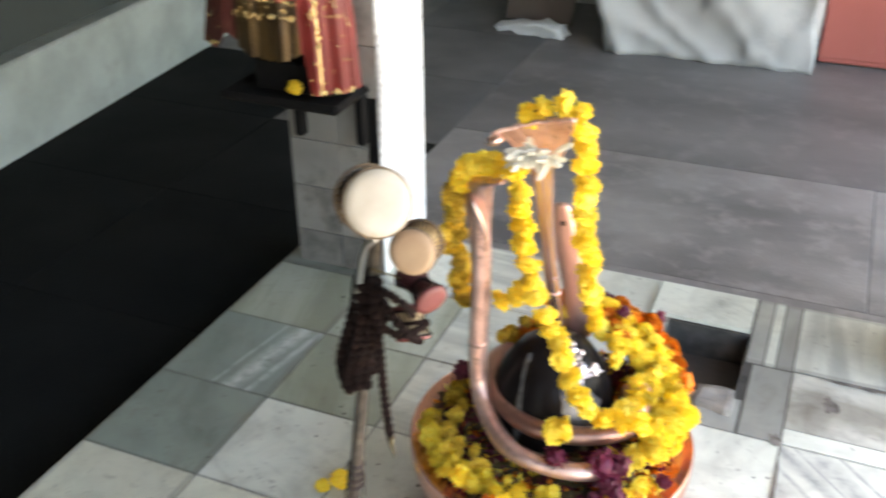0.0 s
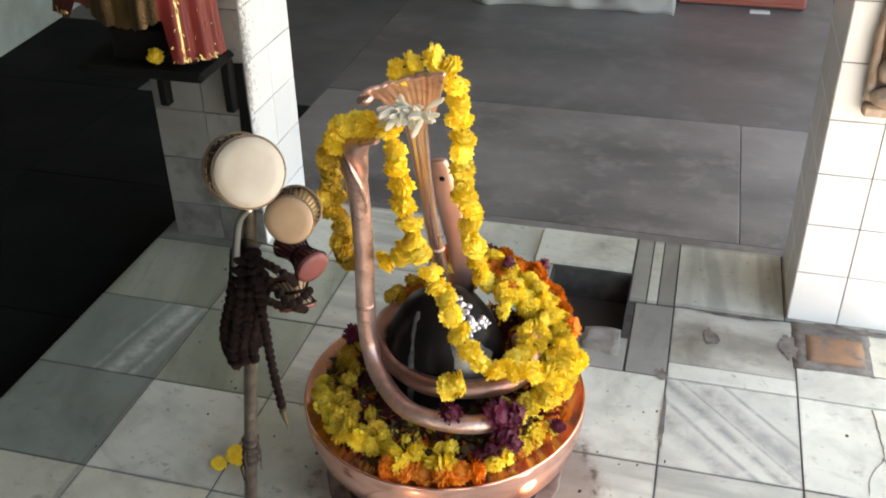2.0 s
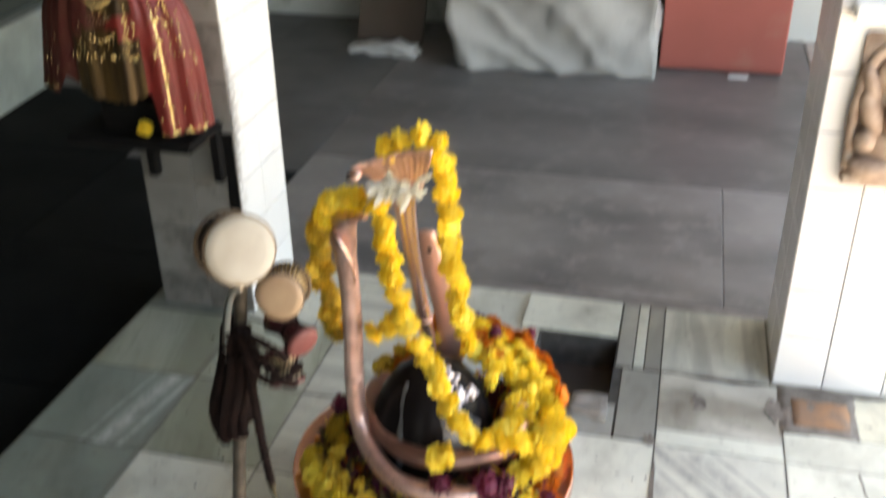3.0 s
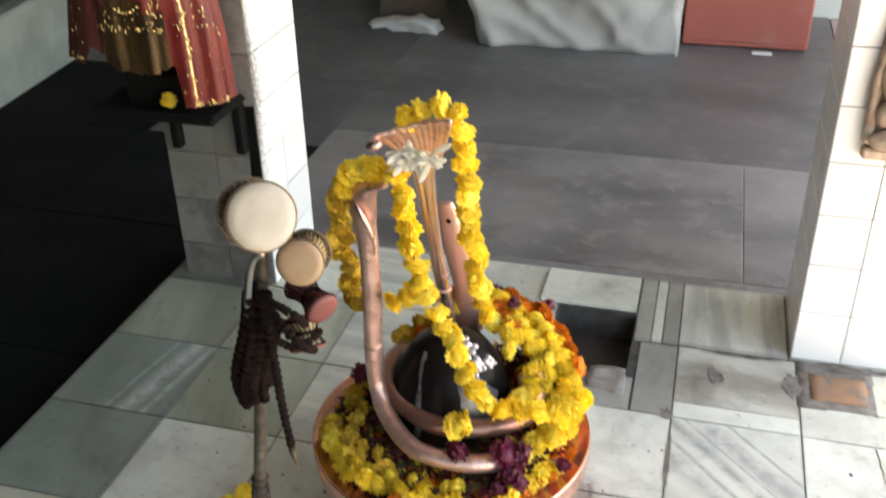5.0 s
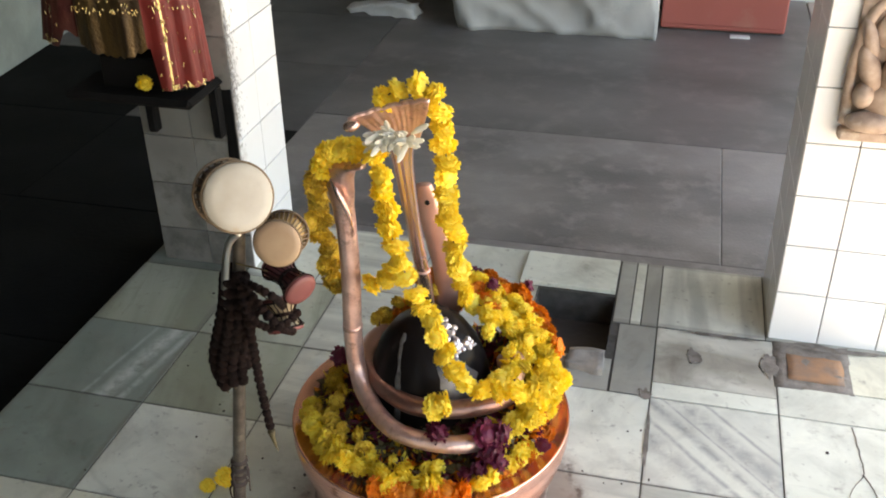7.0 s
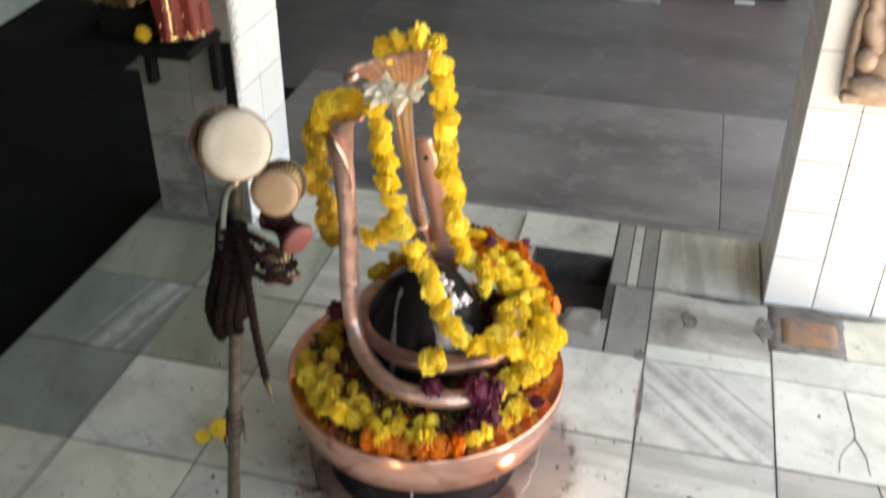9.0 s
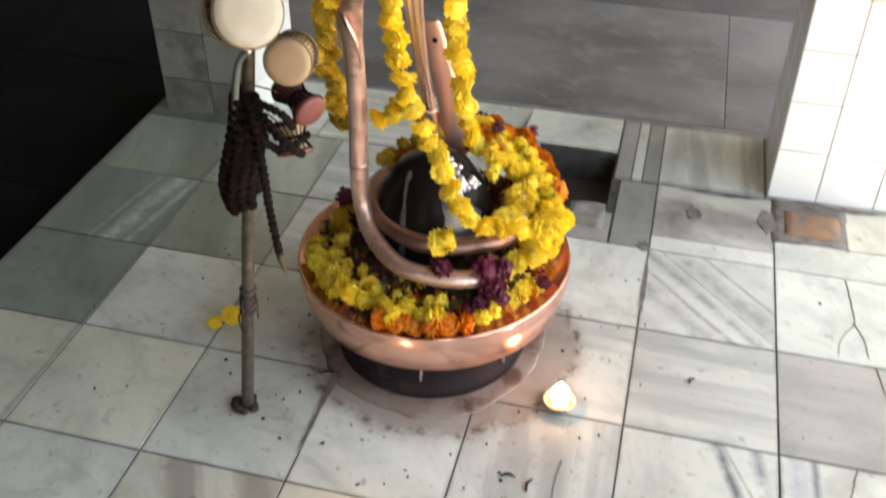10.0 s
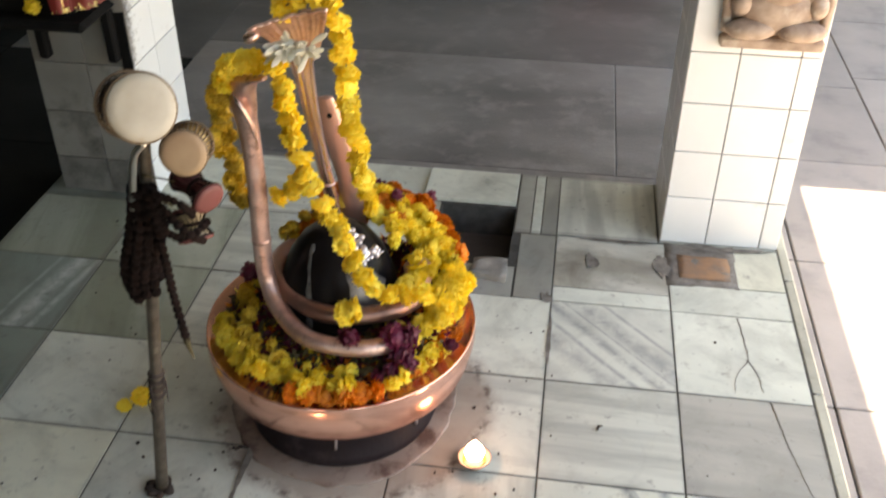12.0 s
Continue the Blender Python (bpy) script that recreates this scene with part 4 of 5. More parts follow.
garland([(-0.496, 0.052, 0.862), (-0.488, 0.052, 0.832), (-0.484, 0.052, 0.79), (-0.474, 0.055, 0.738), (-0.464, 0.058, 0.677), (-0.443, 0.062, 0.617), (-0.419, 0.064, 0.562), (-0.395, 0.062, 0.51), (-0.362, 0.053, 0.443), (-0.325, 0.05, 0.41), (-0.282, 0.055, 0.402), (-0.24, 0.06, 0.405), (-0.2, 0.1, 0.39), (-0.178, 0.17, 0.36)],
        0.034, 0.05, YELLOWS, "bright yellow marigold garland trailing over the black stone", 0.004, False, GROUPED, True)
garland([(-0.461, 0.085, 0.635), (-0.483, 0.09, 0.612), (-0.508, 0.1, 0.588), (-0.542, 0.11, 0.556)], 0.032, 0.047, YELLOWS, "short yellow marigold strand looped behind the cobra", 0.004, False, GROUPED, True)
garland([(-0.482, 0.088, 0.952), (-0.463, 0.088, 0.966), (-0.439, 0.088, 0.975), (-0.409, 0.09, 0.978), (-0.393, 0.098, 0.945), (-0.39, 0.11, 0.90), (-0.388, 0.125, 0.825), (-0.388, 0.14, 0.765), (-0.389, 0.16, 0.69), (-0.388, 0.185, 0.60), (-0.384, 0.205, 0.53), (-0.376, 0.225, 0.47)],
        0.034, 0.0475, YELLOWS, "bright yellow marigold garland hung over the fan hood", 0.004, False, GROUPED, True)
# strands heaped on the bowl
def arc(r, a0, a1, z0, z1, n=9, wave=0.0, k=3):
    return [(CX + (r + wave * math.sin(k * i)) * math.cos(radians(a0 + (a1 - a0) * i / (n - 1))), CY + (r + wave * math.sin(k * i)) * math.sin(radians(a0 + (a1 - a0) * i / (n - 1))), z0 + (z1 - z0) * i / (n - 1)) for i in range(n)]


garland(arc(0.242, 200, 292, 0.246, 0.246, 11, 0.012), 0.027, 0.047, YELLOWS, "yellow marigold strand lying along the copper rim", 0.008, False, GROUPED)
garland(arc(0.215, 150, 235, 0.245, 0.25, 9, 0.018), 0.028, 0.04, FADED, "faded yellow marigold strand lying in the copper bowl", 0.01, False, GROUPED)
garland(arc(0.245, 306, 340, 0.247, 0.25, 5, 0.006), 0.033, 0.05, YELLOWS, "yellow marigold strand at the bowl's edge", 0.006, False, GROUPED)
garland(arc(0.262, 262, 298, 0.24, 0.24, 6, 0.003), 0.033, 0.047, ORANGES, "orange marigold strand on the copper rim", 0.003, False, GROUPED)
garland(arc(0.247, 318, 350, 0.238, 0.246, 6, 0.006), 0.034, 0.04, ORANGES, "orange marigold strand on the copper rim", 0.006, False, GROUPED)
garland(arc(0.238, 352, 395, 0.285, 0.30, 7, 0.006), 0.032, 0.043, ORANGES, "orange marigold strand down the side of the heap", 0.006, False, GROUPED)
garland(arc(0.222, -35, 62, 0.30, 0.375, 12, 0.012), 0.026, 0.046, YELLOWS, "thick yellow marigold strand heaped beside the stone", 0.006, True, GROUPED)
garland(arc(0.19, 2, 72, 0.36, 0.415, 9, 0.012), 0.026, 0.044, YELLOWS, "thick yellow marigold strand heaped beside the stone", 0.008, True, GROUPED)
garland(arc(0.215, 18, 88, 0.385, 0.415, 9, 0.01), 0.029, 0.043, YELLOWS, "thick yellow marigold strand over the top of the heap", 0.008, True, GROUPED)
garland(arc(0.25, -5, 62, 0.29, 0.35, 9, 0.006), 0.027, 0.043, YELLOWS, "yellow marigold strand down the side of the heap", 0.006, False, GROUPED)
garland(arc(0.236, -22, 40, 0.315, 0.365, 9, 0.008), 0.026, 0.044, YELLOWS, "thick yellow marigold strand round the side of the heap", 0.008, True, GROUPED)
garland(arc(0.168, -30, 12, 0.365, 0.385, 6, 0.008), 0.028, 0.043, YELLOWS, "yellow marigold strand lying beside the snake's tail", 0.006, False, GROUPED)
garland(arc(0.165, 24, 70, 0.40, 0.435, 7, 0.008), 0.027, 0.043, YELLOWS, "yellow marigold strand over the inside of the heap", 0.008, True, GROUPED)
garland(arc(0.262, 22, 84, 0.345, 0.395, 9, 0.008), 0.027, 0.043, ORANGES, "orange marigold strand over the back of the heap", 0.008, False, GROUPED)
garland(arc(0.15, 45, 92, 0.425, 0.44, 6, 0.01), 0.028, 0.042, ORANGES, "orange marigold strand behind the stone", 0.008, True, GROUPED)
garland(arc(0.245, 50, 112, 0.40, 0.385, 9, 0.01), 0.027, 0.044, ORANGES, "orange marigold strand at the back of the heap", 0.008, True, GROUPED)
garland(arc(0.20, 80, 128, 0.375, 0.34, 7, 0.01), 0.03, 0.042, ORANGES, "orange marigold strand sunk behind the stone", 0.008, True, GROUPED)
garland(arc(0.20, 165, 250, 0.258, 0.262, 8, 0.022, 2), 0.036, 0.038, FADED, "faded yellow marigold strand heaped inside the bowl", 0.01, False, GROUPED)
garland(arc(0.247, 195, 240, 0.246, 0.246, 6, 0.010, 2), 0.03, 0.042, YELLOWS, "yellow marigold strand heaped on the copper rim", 0.006, False, GROUPED)
garland(arc(0.213, 250, 292, 0.252, 0.255, 7, 0.010, 2), 0.032, 0.036, YELLOWS, "yellow marigold strand below the snake coils", 0.008, False, GROUPED)
garland(arc(0.125, 16, 66, 0.415, 0.44, 6, 0.008), 0.03, 0.042, YELLOWS, "yellow marigold strand resting against the stone", 0.008, False, GROUPED)
garland(arc(0.122, 98, 168, 0.445, 0.40, 7, 0.01), 0.03, 0.036, FADED, "faded yellow marigold strand behind the stone", 0.01, False, GROUPED)
garland([(-0.392, 0.028, 0.368), (-0.375, 0.026, 0.376), (-0.356, 0.032, 0.384)], 0.022, 0.052, YELLOWS, "loose end of a yellow marigold strand", 0.004, False, GROUPED)
garland(arc(0.16, 125, 180, 0.33, 0.30, 7, 0.01), 0.03, 0.034, FADED, "faded yellow marigold strand behind the coil", 0.012, False, GROUPED)
for p, s in (((-0.385, 0.010, 0.322), 0.052), ((-0.295, 0.03, 0.318), 0.066), ((-0.268, 0.045, 0.312), 0.06), ((-0.285, 0.02, 0.285), 0.058), ((-0.652, 0.223, 0.30), 0.05), ((-0.30, -0.005, 0.262), 0.042), ((-0.325, -0.012, 0.25), 0.036), ((-0.265, 0.015, 0.268), 0.04),
             ((-0.195, 0.08, 0.27), 0.034), ((-0.285, 0.395, 0.345), 0.05), ((-0.33, 0.41, 0.36), 0.046), ((-0.60, 0.245, 0.29), 0.04), ((-0.23, 0.33, 0.33), 0.04),
             ((-0.40, 0.43, 0.415), 0.036), ((-0.285, 0.42, 0.405), 0.036), ((-0.345, 0.335, 0.455), 0.036)):
    bm = bmesh.new()
    ob = tagged(new("crimson_flower", rng.choice(ROSES)), "dark crimson rose head tucked among the marigolds", "flower", "crimson flowers")
    ob.matrix_basis = Matrix.LocRotScale(Vector(p), turn_any(), Vector((s, s, s)))
# heap under the strands: wilted petals and leaves
bm = bmesh.new()
for k in range(4200):
    a = rng.uniform(0, 2 * math.pi)
    r = math.sqrt(rng.uniform(0.015, 0.062))
    high = 0.10 * max(0.0, math.cos(a - radians(25))) * (1.0 - abs(r - 0.19) / 0.12 if abs(r - 0.19) < 0.12 else 0)
    p = Vector((CX + r * math.cos(a), CY + r * math.sin(a), max(0.222, 0.222 + 0.36 * (0.25 - r)) + high * rng.uniform(0.2, 1.0) + rng.uniform(-0.006, 0.012)))
    m = Matrix.LocRotScale(p, Euler((rng.uniform(-0.9, 0.9), rng.uniform(-0.9, 0.9), rng.uniform(0, 6.28))), Vector((1, 1, 1)))
    w, h = rng.uniform(0.004, 0.010), rng.uniform(0.008, 0.02)
    vs = [bm.verts.new(m @ Vector(c)) for c in ((-w, 0, 0), (0, -h, 0.003), (w, 0, 0), (0, h, 0.004))]
    f = bm.faces.new(vs)
    f.material_index = rng.choice((0, 0, 0, 1, 1, 1, 2, 3))
petals = link("loose_petals", bm, [LEAF, ROSE, ORANGE, YELLOW])
tagged(petals, "wilted loose petals and leaves filling the copper bowl", "petals", kind="stuff")
heap = tagged(link("flower_heap", lathe([(0.0, 0.217), (0.245, 0.217), (0.238, 0.224), (0.2, 0.24), (0.15, 0.262), (0.0, 0.275)], 40, lambda a, f: 0.03 * math.sin(7 * a) + 0.02 * math.sin(3 * a)), mat("matted_petals", (0.06, 0.02, 0.014), 0.8, second=(0.13, 0.05, 0.015), scale=60, amount=1.0, bump=1.0, bump_scale=120), smooth=True),
              "matted brown petals heaped in the bowl", "petals", kind="stuff")
heap.matrix_basis = pose(CX, CY, 0) @ Matrix.Diagonal((0.97, 0.97, 1, 1))
bpy.context.view_layer.update()

# ---- trident staff ----
FOOT, TOP = Vector((-0.757, -0.142, 0.0)), Vector((-0.607, -0.203, 0.958))


def along(z):
    """A point of the shaft, leaning and slightly bowed to fit the camera's view."""
    f = z / 0.93
    return FOOT + (TOP - FOOT) * f + Vector((0.0013, -0.0001, 0.0104)) * (4 * f * (1 - f))


staff = thing("trident_staff", pose(0, 0, 0), "slim tarnished iron trident staff hung with drums and beads", "trident")
part("shaft", tube(spline([along(0.0), along(0.3), along(0.6), along(0.86)], 40), lambda f: 0.0125 - 0.003 * f, sides=12), IRON, staff, "", True)
bm = bmesh.new()
for k in range(9):
    a = k * 0.7
    blob(bm, FOOT + Vector((rng.uniform(0.012, 0.026) * math.cos(a), rng.uniform(0.012, 0.026) * math.sin(a), 0.006)), (rng.uniform(0.007, 0.016), rng.uniform(0.006, 0.013), rng.uniform(0.005, 0.011)), 8)
part("foot_clump", bm, CRUMB, staff, "dark wax and dirt clump at the foot", True)
bm = bmesh.new()
for k in range(6):
    a = rng.uniform(0, 6.28)
    z = rng.uniform(0.25, 0.32)
    p = along(z)
    o = Vector((math.cos(a), math.sin(a), 0))
    tube(spline([p + o * 0.013, p + o * 0.018 - Vector((0, 0, 0.01)), p + o * 0.016 - Vector((0, 0, rng.uniform(0.03, 0.07)))], 7), lambda f: 0.0024 - 0.0012 * f, sides=5, bm=bm)
for k in range(4):
    blob(bm, along(0.27 + 0.018 * k), (0.0165, 0.0165, 0.007), 10)
part("thread_binding", bm, CRUMB, staff, "dark knotted threads round the shaft", True)
part("hook", tube(spline([along(0.86) + Vector((0.01, -0.03, -0.03)), along(0.80) + Vector((-0.004, -0.03, 0)), along(0.72) + Vector((-0.008, -0.032, 0)), along(0.685) + Vector((-0.002, -0.034, 0))], 16), lambda f: 0.005 + 0.003 * f, lambda f: 0.003, 10), STEEL, staff, "bright silver metal prong", True)

# rudraksha strings: shared bead, one object a bead
bm = bmesh.new()
bmesh.ops.create_icosphere(bm, subdivisions=2, radius=1.0)
for v in bm.verts:
    v.co *= 1 + 0.16 * noise.noise(v.co * 3.2)
BEAD_MESH = bpy.data.meshes.new("bead")
bm.to_mesh(BEAD_MESH)
bm.free()
BEAD_MESH.materials.append(BEAD)
BEAD_MESH.polygons.foreach_set("use_smooth", [True] * len(BEAD_MESH.polygons))


def bead_string(points, size, label):
    m = thing("rudraksha_mala", Matrix(), label, "beads", "bead strings on the staff")
    part("cord", tube(spline(points, 40), lambda f: 0.0012, sides=5), LEAF, m)
    for p in even(points, size * 1.75):
        share("bead", BEAD_MESH, m, Matrix.LocRotScale(p, turn_any(), Vector((size, size, size))))


for dx, dy, z1, size in ((-0.027, -0.016, 0.52, 0.0105), (-0.02, -0.028, 0.525, 0.0105), (-0.006, -0.034, 0.51, 0.0105), (0.008, -0.033, 0.52, 0.010), (0.018, -0.024, 0.535, 0.010), (-0.03, -0.002, 0.53, 0.010), (-0.014, -0.02, 0.55, 0.0105), (0.008, -0.018, 0.545, 0.0105), (0.022, -0.012, 0.56, 0.0095), (-0.026, 0.012, 0.54, 0.0095)):
    a, b = along(0.735), along(z1)
    bead_string([a + Vector((dx * 0.6, dy * 0.8, 0)), a + Vector((dx, dy, -0.06)), b + Vector((dx * 1.1, dy, 0.05)), b + Vector((dx * 0.9, dy * 0.9, 0))], size, "dark brown rudraksha bead string bunched round the staff")
a = along(0.735)
bead_string([a + Vector((0.014, -0.03, 0)), a + Vector((0.024, -0.034, -0.09)), a + Vector((0.026, -0.03, -0.19)), a + Vector((0.034, -0.03, -0.285))], 0.0078, "thin brown bead string hanging loose from the staff")
link_tassel = tagged(link("bead_tassel", tube(spline([a + Vector((0.034, -0.03, -0.283)), a + Vector((0.036, -0.03, -0.30)), a + Vector((0.042, -0.03, -0.325))], 10), lambda f: 0.006 * (1 - f) + 0.0008, sides=8), LEAF, smooth=True), "frayed dark thread tassel below the bead string", "tassel")


def damaru(centre, facing, radius, length, body_mat, skin_mat, label, ropes=14, cord=ROPE):
    """An hourglass hand drum: body, two skins, rims and lacing. facing: the direction that its near skin looks in."""
    m = Matrix.Translation(centre) @ Vector(facing).to_track_quat("Z", "Y").to_matrix().to_4x4()
    d = thing("hourglass_drum", m, label, "drum", "hand drums on the staff")
    h = length
    part("body", lathe([(radius * 0.9, 0.0), (radius * 0.8, -h * 0.2), (radius * 0.55, -h * 0.42), (radius * 0.46, -h * 0.5), (radius * 0.55, -h * 0.58), (radius * 0.8, -h * 0.8), (radius * 0.9, -h)], 36), body_mat, d, "", True)
    for z, out in ((0.0, 1), (-h, -1)):
        skin = lathe([(0.0, z + out * 0.0022), (radius * 0.7, z + out * 0.0018), (radius * 0.97, z + out * 0.0004), (radius * 1.0, z - out * 0.002), (radius * 0.99, z - out * 0.006)], 40)
        face = part("skin", skin, skin_mat, d, "stretched pale hide skin", True)
        ring = [Vector((radius * 1.015 * math.cos(2 * math.pi * k / 40), radius * 1.015 * math.sin(2 * math.pi * k / 40), z - out * 0.006)) for k in range(41)]
        part("rim", tube(ring, lambda f: radius * 0.055, sides=8, up=(0, 0, 1)), cord, face, "twisted rope rim", True)
    bm = bmesh.new()
    for k in range(ropes):
        a0, a1 = 2 * math.pi * k / ropes, 2 * math.pi * (k + 0.5) / ropes
        for s, e in ((a0, a1), (a1, a0 + 2 * math.pi / ropes)):
            tube(spline([Vector((radius * 1.0 * math.cos(s), radius * 1.0 * math.sin(s), -0.006)), Vector((radius * 0.66 * math.cos((s + e) / 2), radius * 0.66 * math.sin((s + e) / 2), -h / 2)), Vector((radius * 1.0 * math.cos(e), radius * 1.0 * math.sin(e), -h + 0.006))], 7), lambda f: radius * 0.022 + 0.0004, sides=5, bm=bm)
    part("lacing", bm, cord, d, "", True)["kind"] = "stuff"
    bm = tube([Vector((radius * 0.56 * math.cos(2 * math.pi * k / 24), radius * 0.56 * math.sin(2 * math.pi * k / 24), -h / 2)) for k in range(25)], lambda f: radius * 0.1, sides=8, up=(0, 0, 1))
    part("waist_cord", bm, cord, d, "", True)
    return d


PALE_WOOD = mat("pale_drum_wood", (0.42, 0.33, 0.2), 0.5, second=(0.22, 0.15, 0.09), scale=30, bump=0.1)
PINK_SKIN = mat("pink_drum_skin", (0.16, 0.038, 0.036), 0.55, second=(0.08, 0.02, 0.018), scale=20)
# drum, cord and bead positions are set to fit the camera's view
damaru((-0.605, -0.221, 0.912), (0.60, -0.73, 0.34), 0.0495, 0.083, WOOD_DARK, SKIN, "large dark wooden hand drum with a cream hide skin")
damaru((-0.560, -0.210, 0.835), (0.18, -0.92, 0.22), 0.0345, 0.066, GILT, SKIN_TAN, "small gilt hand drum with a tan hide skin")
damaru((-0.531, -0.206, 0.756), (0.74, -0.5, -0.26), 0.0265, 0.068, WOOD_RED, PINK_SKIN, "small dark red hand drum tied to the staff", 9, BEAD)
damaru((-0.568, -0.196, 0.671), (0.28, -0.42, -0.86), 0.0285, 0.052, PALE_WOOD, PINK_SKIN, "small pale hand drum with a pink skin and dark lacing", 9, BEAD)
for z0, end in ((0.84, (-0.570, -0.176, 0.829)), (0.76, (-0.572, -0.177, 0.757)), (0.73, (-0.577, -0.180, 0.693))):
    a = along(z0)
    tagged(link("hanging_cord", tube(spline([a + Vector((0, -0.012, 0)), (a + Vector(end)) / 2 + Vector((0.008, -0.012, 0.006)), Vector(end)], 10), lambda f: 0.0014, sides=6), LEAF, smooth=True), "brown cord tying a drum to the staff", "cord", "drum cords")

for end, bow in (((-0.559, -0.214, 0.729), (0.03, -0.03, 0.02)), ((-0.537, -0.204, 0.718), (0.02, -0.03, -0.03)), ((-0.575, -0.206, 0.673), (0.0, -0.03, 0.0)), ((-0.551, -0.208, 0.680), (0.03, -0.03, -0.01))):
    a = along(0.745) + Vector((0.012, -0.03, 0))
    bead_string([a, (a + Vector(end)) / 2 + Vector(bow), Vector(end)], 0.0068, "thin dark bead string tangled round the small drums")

# ---- the clothed idol on the dark pillar ----
shelf = thing("stone_shelf", pose(0, 0, 0), "soot-black stone shelf fixed to the tiled pillar", "shelf")
part("slab", box(-1.585, 0.75, 0.590, -1.215, 0.948, 0.616, 0.012), SHELF, shelf)
# black block fills the dark gap under the idol's hem
part("step", box(-1.50, 0.815, 0.611, -1.27, 0.948, 0.70, 0.006), SHELF, shelf)
# black bars added for the dark marks below the shelf
for x in (-1.44, -1.24):
    part("bracket", box(x - 0.014, 0.915, 0.44, x + 0.014, 0.948, 0.590, 0.005), SHELF, shelf)
bm = bmesh.new()


def pleats(a, f):
    return (0.05 * math.sin(13 * a) + 0.03 * math.sin(29 * a + 2)) * (1 - f) ** 0.6


SHAPE = [(0.236, 0.0), (0.234, 0.03), (0.232, 0.07), (0.23, 0.11), (0.228, 0.15), (0.226, 0.19), (0.222, 0.23), (0.214, 0.27), (0.2, 0.31), (0.178, 0.35), (0.145, 0.39), (0.10, 0.42), (0.065, 0.445), (0.045, 0.46)]


def robe_radius(z):
    for (r0, z0), (r1, z1) in zip(SHAPE, SHAPE[1:]):
        if z0 <= z <= z1:
            return r0 + (r1 - r0) * (z - z0) / (z1 - z0)
    return 0.05


robe = lathe(SHAPE, 132, pleats)
for f in robe.faces:
    c = f.calc_center_median()
    a = math.degrees(math.atan2(c.y, c.x))
    skirt = -116 < a < -59 and c.z < 0.22 - 0.05 * ((a + 90) / 32) ** 2
    # left side and chest use the darker red
    f.material_index = 1 if skirt or (-98 < a < -62 and 0.27 < c.z < 0.43) else 3 if (a < -84 or a > 120) else (2 if (c.z < 0.012 and a > -45) or (-47 <= a < -43 and c.z < 0.3) else 0)
for v in robe.verts:
    a = math.degrees(math.atan2(v.co.y, v.co.x))
    if -128 < a < -57:
        lift = 0.088 + 0.055 * ((a + 84) / 40) ** 2 + 0.004 * math.sin(0.9 * a)
        v.co.z = lift + v.co.z * (0.46 - lift) / 0.46
        if v.co.z < 0.24:
            v.co.xy = v.co.xy * (0.97 + 0.55 * (0.24 - v.co.z) * (v.co.z - lift + 0.02) / 0.04 * 0.3)
    elif a <= -128 or a > 120:
        v.co.z = 0.10 + v.co.z * (0.36 / 0.46)
        v.co.x -= 0.12 * max(0.0, 0.26 - v.co.z)
bmesh.ops.scale(robe, verts=robe.verts, vec=(0.88, 0.45, 1))
blob(robe, (0, -0.035, 0.30), (0.085, 0.05, 0.07), 20, 3)
# necklaces and trimmings
for k, (w, drop) in enumerate(((0.06, 0.07), (0.075, 0.11), (0.085, 0.155))):
    line = spline([(-w, -0.05, 0.40), (-w * 0.7, -0.083 - 0.004 * k, 0.40 - drop * 0.7), (0, -0.094 - 0.004 * k, 0.40 - drop), (w * 0.7, -0.083 - 0.004 * k, 0.40 - drop * 0.7), (w, -0.05, 0.40)], 26)
    for p in line[::1]:
        blob(robe, p, (0.0055, 0.005, 0.0055), 6, 2 if k != 1 else 1)
for k in range(300):
    a = math.radians(rng.choice((rng.uniform(-180, -130), rng.uniform(-54, -5), rng.uniform(-48, -42), rng.uniform(-50, -42), rng.uniform(-115, -62))))
    deg = math.degrees(a)
    z = rng.uniform(0.0, 0.42)
    if deg > -57:
        z = rng.choice((0.003, 0.006, 0.01, z, z * 0.6))
    elif deg < -128:
        z = rng.choice((0.105, 0.11, 0.115, 0.12 + 0.7 * z))
    else:
        z = rng.choice((0.2, 0.205, 0.21, rng.uniform(0.2, 0.40)))
    r = robe_radius(min(0.44, z)) * 1.015
    x = 0.88 * r * math.cos(a) - (0.12 * max(0.0, 0.26 - z) if deg < -128 else 0)
    size = rng.uniform(0.0012, 0.003)
    blob(robe, (x, 0.45 * r * math.sin(a) - 0.004, z), (size, size * 0.8, size * rng.uniform(1.2, 3.2)), 6, 2, turn=(0, rng.uniform(-35, 35), 0))
for middle, spread, low, high, count in ((-74, 7, 0.22, 0.42, 90), (-126, 9, 0.33, 0.41, 40), (-34, 9, 0.2, 0.34, 50), (-150, 8, 0.12, 0.2, 30)):
    for k in range(count):
        a, z = math.radians(rng.gauss(middle, spread)), rng.uniform(low, high)
        r, size = robe_radius(z) * 1.02, rng.uniform(0.0012, 0.003)
        blob(robe, (0.88 * r * math.cos(a), 0.45 * r * math.sin(a) - 0.003, z), (size, size * 0.8, size * rng.uniform(1.5, 4.5)), 6, 2, turn=(0, rng.uniform(-30, 30), 0))
blob(robe, (0, -0.01, 0.505), (0.056, 0.052, 0.064), 20, 1)
for k in range(5):
    blob(robe, (0, -0.005, 0.555 + 0.024 * k), (0.056 - 0.01 * k, 0.05 - 0.009 * k, 0.018), 14, 2)
bmesh.ops.remove_doubles(robe, verts=robe.verts, dist=1e-6)
